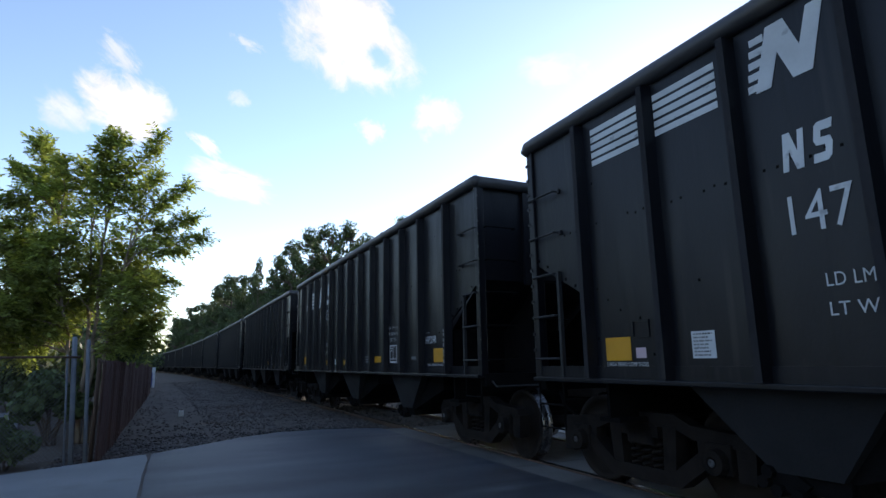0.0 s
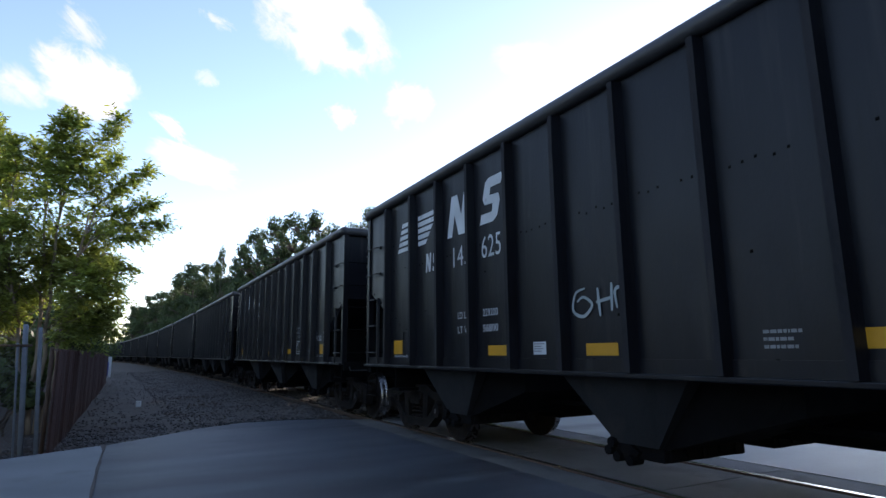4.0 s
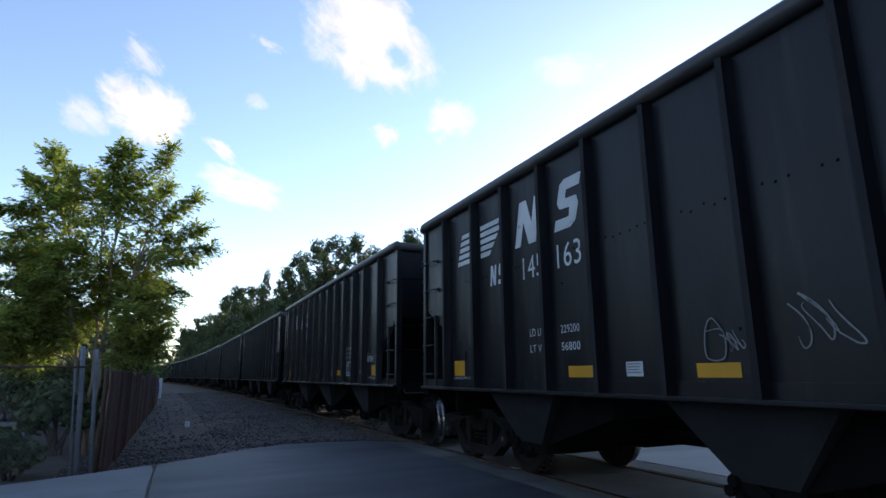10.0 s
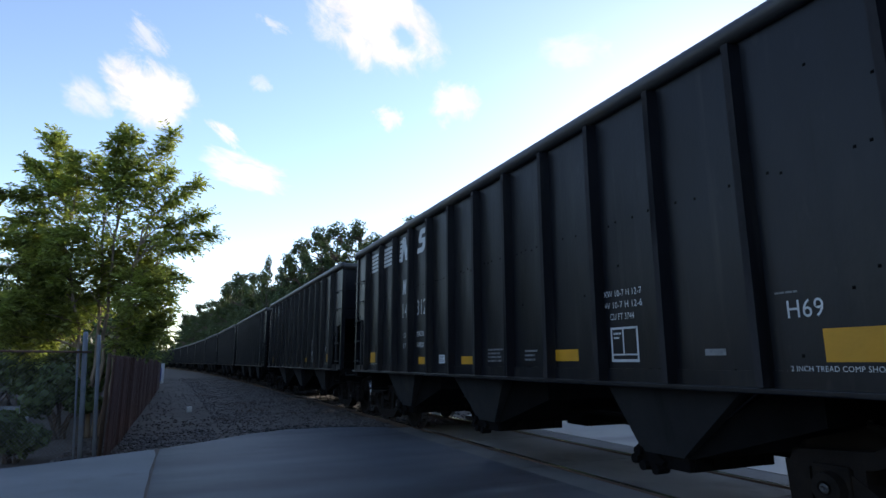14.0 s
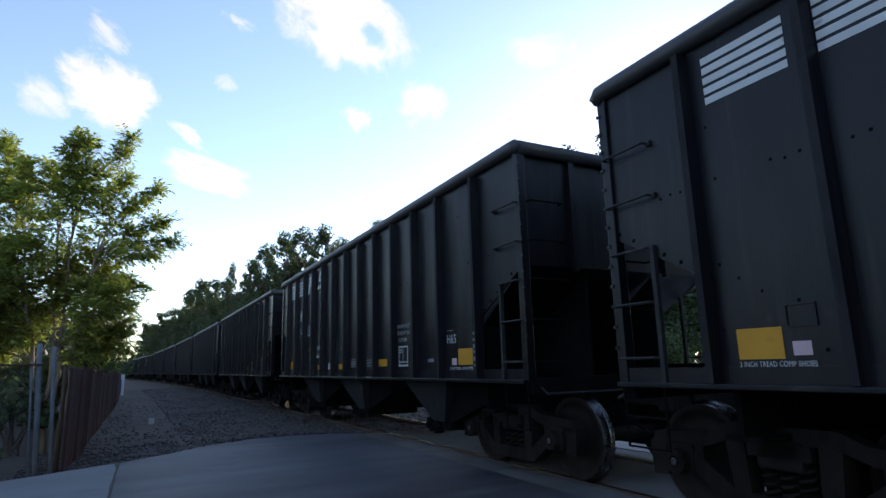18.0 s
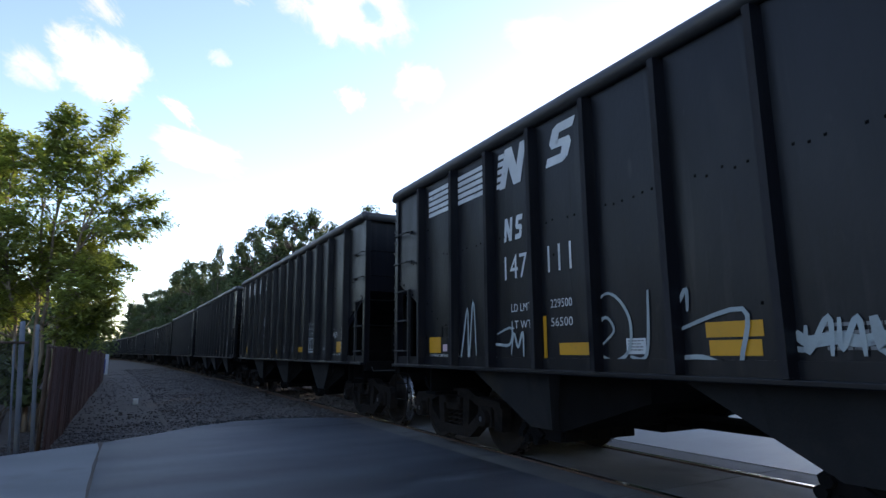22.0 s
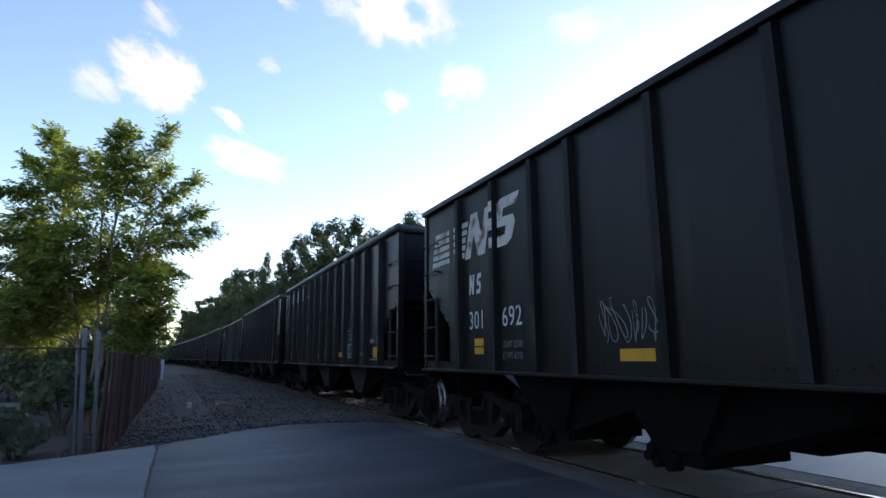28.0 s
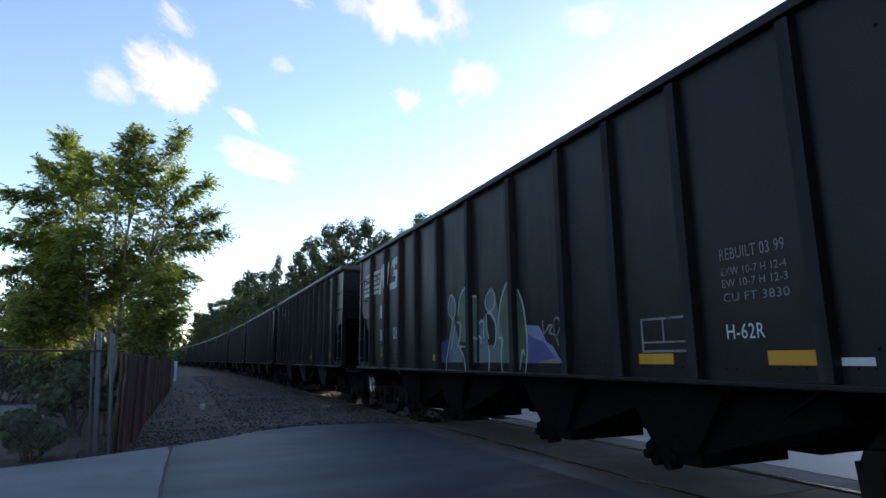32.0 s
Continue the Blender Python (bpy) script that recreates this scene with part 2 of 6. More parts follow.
M_PAINT_WHITE = material("chalky_spray_paint", (0.31, 0.35, 0.35), 0.75, spots=(((0.12, 0.13, 0.14), 0.62, 8.0),), scale=3, amount=0.2)
M_PAINT_BLUE = material("pale_blue_spray_paint", (0.105, 0.138, 0.146), 0.75, scale=3, amount=0.25)
M_PAINT_GREEN = material("green_spray_paint", (0.070, 0.105, 0.070), 0.75, scale=3, amount=0.3)
M_PAINT_VIOLET = material("violet_spray_paint", (0.16, 0.165, 0.28), 0.75, scale=3, amount=0.3)
M_PAINT_NAVY = material("navy_spray_paint", (0.03, 0.04, 0.12), 0.75, scale=3, amount=0.3)
M_PAINT_INDIGO = material("indigo_spray_paint", (0.075, 0.07, 0.20), 0.75, scale=3, amount=0.35)
M_PAINT_MOSS = material("moss_green_spray_paint", (0.040, 0.062, 0.032), 0.75, scale=3, amount=0.35)
M_PAINT_PALE = material("pale_green_spray_paint", (0.26, 0.33, 0.30), 0.75, scale=3, amount=0.25)
M_PAINT_CREAM = material("cream_spray_paint", (0.22, 0.195, 0.125), 0.75, scale=3, amount=0.25)
M_ROAD = material("worn_asphalt", (0.058, 0.066, 0.079), 0.60, spec=0.3, spots=(((0.032, 0.036, 0.044), 0.52, 0.45), ((0.105, 0.112, 0.122), 0.60, 0.9), ((0.03, 0.033, 0.038), 0.64, 3.5)), scale=0.9, fine=55, amount=0.30, bump=0.4, stretch=(0.28, 1.1, 1))
M_PAD = material("crossing_panel", (0.115, 0.112, 0.105), 0.75, spots=(((0.065, 0.060, 0.056), 0.56, 1.3),), scale=1.2, fine=45, amount=0.25, bump=0.3)
M_CONC = material("old_concrete", (0.172, 0.178, 0.180), 0.9, spots=(((0.15, 0.15, 0.145), 0.60, 1.4),), scale=0.8, fine=45, amount=0.18, bump=0.25)
# far road: the low sky's bright reflection is put into its pale colour
M_FARROAD = material("sheen_pale_road", (0.27, 0.27, 0.255), 0.55, spots=(((0.18, 0.18, 0.17), 0.56, 0.8),), scale=0.7, fine=45, amount=0.2, bump=0.2, stretch=(0.5, 1, 1))
M_DIRT = material("brown_dirt", (0.070, 0.054, 0.044), 0.95, spots=(((0.085, 0.076, 0.070), 0.58, 1.6), ((0.050, 0.038, 0.031), 0.60, 0.8)), scale=0.8, fine=30, amount=0.3, bump=0.6, bump_scale=18)
M_STONE = material("grey_ballast", (0.092, 0.082, 0.077), 0.9, scale=2, fine=50, amount=0.25, bump=0.2, island=0.6, spots=(((0.085, 0.062, 0.05), 0.52, 0.7),))
M_TIE = material("tarred_sleeper", (0.045, 0.034, 0.027), 0.9, scale=3, fine=40, amount=0.35, bump=0.4)
M_GALV = material("galvanised_steel", (0.17, 0.19, 0.22), 0.7, metal=0.1, scale=5, fine=70, amount=0.2, bump=0.05)
M_WIRE = material("fence_wire", (0.15, 0.15, 0.155), 0.85, metal=0.0, scale=5, amount=0.2, bump=0, spec=0.1)
M_SLAT = material("red_brown_slat", (0.078, 0.034, 0.028), 0.75, spots=(((0.045, 0.026, 0.022), 0.56, 1.2),), scale=1.0, fine=40, amount=0.3, bump=0.1, island=0.3)
M_SIGNW = material("white_marker_paint", (0.78, 0.78, 0.78), 0.6, amount=0.08)
M_BLUE = material("blue_plastic", (0.04, 0.07, 0.30), 0.5, amount=0.1)
M_BARK = material("grey_brown_bark", (0.25, 0.19, 0.135), 0.9, scale=3, fine=25, amount=0.35, bump=0.6, stretch=(1, 1, 0.3))
M_BARKD = material("dark_bark", (0.09, 0.07, 0.055), 0.9, scale=3, fine=25, amount=0.35, bump=0.6, stretch=(1, 1, 0.3))
M_LEAF = leaf_material("young_tree_leaf", (0.275, 0.315, 0.110), 0.55, 0.45)
M_LEAFD = leaf_material("wood_leaf", (0.052, 0.080, 0.034), 0.25, 0.45)
M_BUSH = leaf_material("bush_leaf", (0.085, 0.118, 0.050), 0.3, 0.45)
M_CRUMB = material("dark_asphalt_crumb", (0.035, 0.034, 0.034), 0.9, scale=2, fine=40, amount=0.3, island=0.4)


# ---- ground, road and track ----
TRACK_X = 5.25                       # the track's centre line runs along y
GAUGE = 0.7525                       # half the distance of the rail heads
CURVE_FROM, CURVE_R = 10.0, 1380.0   # past the crossing the track bends gently away to the left
rng = random.Random(7)


def bend(y):
    """How far the track has swung aside at y."""
    if y <= CURVE_FROM:
        return 0.0
    w = min(y - CURVE_FROM, 900.0)
    return CURVE_R - math.sqrt(CURVE_R * CURVE_R - w * w) + (y - CURVE_FROM - w) * 0.86


def track_at(dist):
    """Place and turn of the track's centre line at a distance along it."""
    if dist <= CURVE_FROM:
        return TRACK_X, dist, 0.0
    w = (dist - CURVE_FROM) / CURVE_R
    return TRACK_X - CURVE_R * (1 - math.cos(w)), CURVE_FROM + CURVE_R * math.sin(w), w


def ground_height(x, y):
    """Gravel beside the track, a little lower than the rails, and uneven."""
    x = x + bend(y)
    z = -0.16 + 0.05 * noise.noise(Vector((x * 0.35, y * 0.35, 0))) + 0.02 * noise.noise(Vector((x * 1.7, y * 1.7, 3)))
    z += 0.10 * max(0.0, 1 - abs(x - TRACK_X) / 3.2)
    return z


def build_ground():
    xs = sorted({-3000, -900, -300, -120, -60, -35} | {-25 + 0.8 * i for i in range(70)} | {45, 60, 120, 300, 900, 3000})
    ys = sorted({-3000, -900, -300, -100, -50} | {-30 + 0.8 * i for i in range(110)} | {70, 90, 120, 200, 400, 900, 3000})
    g = Geo()
    v = [(x, y, ground_height(x, y)) for y in ys for x in xs]
    n = len(xs)
    g.add(v, [(j * n + i, j * n + i + 1, (j + 1) * n + i + 1, (j + 1) * n + i) for j in range(len(ys) - 1) for i in range(n - 1)])
    tagged(part("ground", g, M_DIRT, smooth=True), "brown dirt and gravel ground beside the track", "ground", kind="structure")


# far edge of the road, from left to right, and the road behind it; the track cuts it in three
FAR_EDGE = [(-60, -17.0), (-20, 1.0), (-8, 6.45), (-1.85, 9.2), (-0.2, 10.2), (0.5, 10.8), (1.2, 11.55), (2.0, 12.0), (2.9, 12.0), (3.7, 11.7)]


def ragged(line):
    """Breaks a line into short uneven pieces where it runs along the gravel."""
    out = [line[0]]
    for (xa, ya), (xb, yb) in zip(line, line[1:]):
        n = max(1, int((xb - xa) / 0.11)) if xa > -9 else 1
        for i in range(1, n + 1):
            x, y = xa + (xb - xa) * i / n, ya + (yb - ya) * i / n
            rough = 0.0 if i == n else 0.05 if xa > -0.3 else 0.015
            out.append((x, y + rough * (noise.noise(Vector((x * 2.2, 5, 0))) + 0.7 * noise.noise(Vector((x * 7.0, 1, 4))))))
    return out


FAR_EDGE = ragged(FAR_EDGE)


def slab(name, label, outline, top, mat, cat):
    g = Geo()
    g.prism(outline, 2, top - 0.25, top)
    return tagged(part(name, g, mat), label, cat, kind="structure")


def build_road():
    seam = -0.2
    left = [p for p in FAR_EDGE if p[0] <= seam]
    right = [p for p in FAR_EDGE if p[0] >= seam]
    west, east = TRACK_X - 1.30, TRACK_X + 1.30
    slab("pavement", "old pale concrete apron with a joint beside the asphalt", [(-60, -31), (-0.214, -4.3), (-0.214, 10.17)] + left[::-1][1:], 0.006, M_CONC, "pavement")
    slab("road_west", "worn grey asphalt road before the level crossing", [(-0.214, -4.3), (west, -2.5), (west, 11.5)] + right[::-1], 0.0, M_ROAD, "road")
    slab("road_east", "road beyond the level crossing, coloured pale for its sky sheen", [(east, -1.4), (70, 27.0), (70, 42.0), (east, 13.2)], 0.0, M_FARROAD, "road")
    # filler of tar in the joint, and the rough edge of the asphalt
    g = Geo()
    v = []
    for i in range(73):
        y = -4.2 + 0.2 * i
        c, w = -0.214 + 0.016 * noise.noise(Vector((0, y * 1.3, 7))), 0.012 + 0.012 * noise.noise(Vector((3, y * 0.9, 1))) + 0.03 * max(0, y - 9.4)
        v += [(c - w, y, -0.1), (c + w, y, -0.1), (c + w, y, 0.010), (c - w, y, 0.010)]
    g.add(v, [(0, 1, 2, 3), (291, 290, 289, 288)] + [(4 * j + a, 4 * j + (a + 1) % 4, 4 * j + 4 + (a + 1) % 4, 4 * j + 4 + a) for j in range(72) for a in range(4)])
    tagged(part("road_joint", g, M_DIRT), "dirt-filled joint between concrete and asphalt", "joint", kind="structure")
    # crossing panels between and beside the rails
    for nm, x0, x1 in (("crossing_panel", west, TRACK_X - GAUGE - 0.075), ("crossing_panel", TRACK_X - GAUGE + 0.10, TRACK_X + GAUGE - 0.10), ("crossing_panel", TRACK_X + GAUGE + 0.075, east)):
        top = thing("crossing_surface", "worn brown-grey crossing surface beside the rail", "crossing", "level crossing", "structure")
        y = -3.2
        while y < 11.4:
            g = Geo()
            g.box(x0, x1, 0.006, 2.434, -0.2, -0.008 - 0.004 * rng.random(), bevel=0.012)
            part(nm, g, M_PAD, top, at=(0, y, 0))
            y += 2.44


def sweep(g, outline, aside):
    """Draws an upright outline along the track, a distance aside of its centre line."""
    stops = [-60.0, CURVE_FROM] + [CURVE_FROM + 10.0 * i for i in range(1, 70)]
    n, v = len(outline), []
    for d in stops:
        x, y, w = track_at(d)
        v += [(x + (aside + a) * math.cos(w), y + (aside + a) * math.sin(w), z) for a, z in outline]
    f = [list(range(n))[::-1], list(range(len(v) - n, len(v)))]
    f += [(j * n + i, j * n + (i + 1) % n, (j + 1) * n + (i + 1) % n, (j + 1) * n + i) for j in range(len(stops) - 1) for i in range(n)]
    g.add(v, f)


def build_track():
    track = thing("railway_track", "single railway track of steel rails on tarred sleepers", "railway track", "", "structure")
    prof = [(-0.0365, 0), (-0.0365, -0.035), (-0.009, -0.05), (-0.009, -0.14), (-0.07, -0.155), (-0.07, -0.17), (0.07, -0.17), (0.07, -0.155), (0.009, -0.14), (0.009, -0.05), (0.0365, -0.035), (0.0365, 0)]
    for s in (-1, 1):
        g = Geo()
        sweep(g, [(x, z - 0.004) for x, z in prof], s * GAUGE)
        rail = part("rail", g, M_RAIL, track)
        g = Geo()
        sweep(g, [(-0.031, -0.003), (-0.031, 0.001), (0.031, 0.001), (0.031, -0.003)], s * GAUGE)
        part("running_surface", g, M_RAILTOP, rail, "polished rail head")
    g = Geo()
    g.box(-1.3, 1.3, -0.115, 0.115, -0.34, -0.165, bevel=0.01)
    tie = g.mesh("sleeper", M_TIE)
    for i in range(150):
        x, y, w = track_at(12.3 + 0.53 * i)
        ob = part("sleeper", tie, None, track, at=(x + rng.uniform(-0.03, 0.03), y, rng.uniform(-0.01, 0.01)))
        ob.rotation_euler.z = w + rng.uniform(-0.02, 0.02)


def stone_shapes():
    """A few lumpy stones as bare vertex lists."""
    out = []
    for k in range(6):
        v = []
        for p in ((1, 0, 0), (-1, 0, 0), (0, 1, 0), (0, -1, 0), (0, 0, 1), (0, 0, -1), (0.6, 0.6, 0.5), (-0.6, 0.5, 0.6), (0.5, -0.7, 0.5), (-0.5, -0.6, 0.55)):
            s = rng.uniform(0.7, 1.2)
            v.append((p[0] * s, p[1] * s, p[2] * s * 0.7))
        bm = bmesh.new()
        for q in v:
            bm.verts.new(q)
        bmesh.ops.convex_hull(bm, input=bm.verts[:])
        bm.verts.index_update()
        out.append(([q.co[:] for q in bm.verts], [[q.index for q in f.verts] for f in bm.faces]))
        bm.free()
    return out


def build_ballast():
    shapes = stone_shapes()
    g = Geo()

    def drop(x, y, s):
        x -= bend(y)
        vs, fs = rng.choice(shapes)
        w = rng.uniform(0, 6.28)
        c, d = math.cos(w), math.sin(w)
        z = ground_height(x, y) + s * 0.25
        g.add([(x + s * (c * a - d * b), y + s * (d * a + c * b), z + s * h) for a, b, h in vs], fs)
    for _ in range(13000):
        y = 11.0 + 48 * rng.random() ** 1.9
        x = rng.uniform(0.9, 4.3) if rng.random() < 0.88 else rng.uniform(-0.85, 1.0)
        if y < 12.4 - 0.25 * abs(x - 2.5):
            continue
        drop(x, y, rng.uniform(0.010, 0.034))
    for _ in range(2600):
        x = rng.uniform(-1.6, 0.8)
        y = 10.3 + 0.6 * (x + 0.4) + abs(rng.gauss(0, 1.8))
        drop(x, y, rng.uniform(0.012, 0.04))
    for _ in range(3000):            # between and beyond the rails
        drop(rng.uniform(3.7, 8.5), 11.9 + 40 * rng.random() ** 1.7, rng.uniform(0.02, 0.05))
    stones, g = g, Geo()
    for _ in range(3600):            # dark crumbs along the road's broken edge
        i = rng.randrange(next(j for j, p in enumerate(FAR_EDGE) if p[0] >= -0.2), len(FAR_EDGE) - 1)
        (xa, ya), (xb, yb) = FAR_EDGE[i], FAR_EDGE[i + 1]
        t = rng.random()
        drop(xa + (xb - xa) * t, ya + (yb - ya) * t + 0.05 + abs(rng.gauss(0, 0.22 if xa < 0.4 else 0.5)), rng.uniform(0.015, 0.06))
    tagged(part("asphalt_crumbs", g, M_CRUMB), "dark crumbled asphalt along the edge of the road", "rubble", kind="stuff")
    g = stones
    tagged(part("ballast", g, M_STONE), "loose grey crushed stones along the track", "gravel", kind="stuff")


build_ground()
build_road()
build_track()


# ---- hopper cars ----
# A car's own space: x across (minus is the side that faces the camera), y along, z up from the rail, origin in the middle.
HALF, REF = 6.23, 6.25               # half a newer car; from its far mark to its middle
RIBS_A = [5.26] + [5.155 - 0.852 * i for i in range(1, 12)] + [-5.23]
HALF_B = 6.70
RIBS_B = [5.65, 4.6, 3.65, 2.75, 1.7, 0.52, -0.74, -1.86, -2.72, -3.6, -4.66, -5.65]
WHEEL_R = 0.457


def wheelset_mesh():
    g = Geo()
    for s in (-1, 1):
        prof = [(0.60, 0.09), (0.62, 0.11), (0.66, 0.12), (0.69, 0.30), (0.675, 0.385), (0.683, 0.40), (0.683, 0.482), (0.70, 0.485), (0.715, 0.463), (0.735, 0.457), (0.815, 0.452), (0.822, 0.44), (0.822, 0.395), (0.79, 0.385), (0.76, 0.30), (0.79, 0.14), (0.83, 0.12), (0.84, 0.085)]
        g.lathe([(s * a0, r) for a0, r in prof], 0, 36, [0, 0, 0, 0, 0, 0, 1, 1, 1, 1, 2, 2, 0, 0, 0, 0, 0])
        g.tube([(s * 0.83, 0, 0), (s * 1.13, 0, 0)], 0.085, 12)
    g.tube([(-0.65, 0, 0), (0.65, 0, 0)], 0.08, 12)
    return g.mesh("wheelset", [M_WHEEL, M_TREAD, M_WHEEL], True)


def side_frame_mesh():
    """Cast side frame of a two-axle bogie with its two windows and spring nest."""
    g = Geo()
    # upper and lower chords, columns and jaws as separate beams, so that the windows stay open
    g.prism([(-1.2, 0.56), (-1.15, 0.68), (-0.6, 0.72), (-0.42, 0.80), (0.42, 0.80), (0.6, 0.72), (1.15, 0.68), (1.2, 0.56), (0.62, 0.60), (0.40, 0.68), (-0.40, 0.68), (-0.62, 0.60)], 0, -0.07, 0.07)
    g.prism([(-1.0, 0.56), (-0.78, 0.58), (-0.38, 0.30), (0.38, 0.30), (0.78, 0.58), (1.0, 0.56), (0.44, 0.17), (-0.44, 0.17)], 0, -0.08, 0.08)
    for s in (-1, 1):
        g.prism([(s * 0.26, 0.28), (s * 0.40, 0.28), (s * 0.44, 0.70), (s * 0.28, 0.70)], 0, -0.075, 0.075)
        g.prism([(s * 1.04, 0.32), (s * 1.20, 0.32), (s * 1.22, 0.60), (s * 1.04, 0.60)], 0, -0.07, 0.07)
        g.prism([(s * 0.66, 0.42), (s * 0.74, 0.40), (s * 0.74, 0.60), (s * 0.66, 0.60)], 0, -0.07, 0.07)
    return g.mesh("side_frame", M_TRUCK)


def spring_mesh():
    g = Geo()
    pts = []
    for k, dy in enumerate((-0.14, 0.0, 0.14)):
        coil = [(0.05 * math.cos(w), dy + 0.055 * math.sin(w), 0.29 + 0.30 * i / 40) for i, w in ((i, i * 0.785) for i in range(41))]
        pts += coil[::-1] if k == 1 else coil
    g.tube(pts, 0.015, 5)
    return g.mesh("coil_spring", M_TRUCK, True)


MESH = {}


def add_bogie(car, y):
    for s in (-1, 1):
        part("side_frame", MESH["side_frame"], None, car, at=(s * 1.02, y, 0))
        part("coil_spring", MESH["coil_spring"], None, car, at=(s * 1.02, y, 0))
    g = Geo()
    g.box(-1.12, 1.12, y - 0.17, y + 0.17, 0.50, 0.70, bevel=0.02)
    g.box(-0.95, 0.95, y - 0.24, y + 0.24, 0.27, 0.52)
    g.box(-0.3, 0.3, y - 0.3, y + 0.3, 0.68, 0.76)
    g.box(-0.9, 0.9, y - 0.62, y - 0.54, 0.36, 0.46)
    g.box(-0.9, 0.9, y + 0.54, y + 0.62, 0.36, 0.46)
    for s in (-1, 1):
        g.box(*sorted((s * 0.92, s * 1.12)), y - 0.24, y + 0.24, 0.58, 0.68)
    part("bolster", g, M_TRUCK, car)
    for dy in (-0.88, 0.88):
        ax = part("axle_bearing", MESH["bearing"], None, car, at=(0, y + dy, WHEEL_R))
        part("axle_bearing", MESH["bearing_far"], None, car, at=(0, y + dy, WHEEL_R))
        ws = part("wheelset", MESH["wheelset"], None, ax, "steel wheels with polished treads on their axle")
        WHEELSETS.append(ws)


WHEELSETS = []


def rivet(g, x, y, z, r=0.016):
    s = -1 if x < 0 else 1
    g.add([(x, y - r, z - r), (x, y + r, z - r), (x, y + r, z + r), (x, y - r, z + r), (x + s * r, y, z)], [(0, 1, 4), (1, 2, 4), (2, 3, 4), (3, 0, 4)])


def ladder(car, s, e, half, top_z):
    """Ladder at one corner: two stiles and rungs on the side, low down, and grab irons above. s: side, e: end."""
    g = Geo()
    y0, y1, y2 = e * (half - 0.04), e * (half - 0.47), e * (half - 0.55)
    g.box(s * 1.52 - 0.03, s * 1.52 + 0.012, min(y1, y1 - e * 0.04), max(y1, y1 - e * 0.04), 1.12, 2.24)
    for z in (2.22, 1.77, 1.32):
        g.tube([(s * 1.53, y0, z), (s * 1.58, y0 - e * 0.03, z), (s * 1.58, y1 + e * 0.02, z), (s * 1.53, y1, z)], 0.013, 6)
    part("ladder", g, M_GRAB, car, "worn steel ladder")
    g = Geo()
    g.tube([(s * 1.53, y0, 1.08), (s * 1.53, y0, 0.60), (s * 1.53, y1, 0.60), (s * 1.53, y1, 1.08)], 0.013, 6)
    g.tube([(s * 1.53, y0, 0.84), (s * 1.53, y1, 0.84)], 0.012, 6)
    # the near-black underframe colour paints in the shade below the sill
    part("stirrup_step", g, M_UNDER, car, "worn steel step")
    # pads that carry the irons on the side sheet
    g = Geo()
    for y, z in ((y1, 2.22), (y2, 2.66), (y2, 3.12)):
        g.box(*sorted((s * 1.512, s * 1.54)), *sorted((y - e * 0.022, y + e * 0.022)), z - 0.024, z + 0.024, bevel=0.006)
    tagged(part("iron_pad", g, M_GRAB, car), kind="stuff")
    for z in (2.66, 3.12):
        g = Geo()
        g.tube([(s * 1.50, y0, z), (s * 1.59, y0 - e * 0.02, z), (s * 1.59, y2 + e * 0.02, z), (s * 1.50, y2, z)], 0.012, 6)
        part("grab_iron", g, M_GRAB, car)
    for z in (1.32, 1.77, 2.22, 2.66, 3.12) if s < 0 else ():
        g = Geo()
        g.tube([(s * 1.45, e * (half + 0.01), z), (s * 1.45, e * (half + 0.09), z), (s * 1.0, e * (half + 0.09), z), (s * 1.0, e * (half + 0.01), z)], 0.010, 6)
        part("end_rung", g, M_UNDER, car)


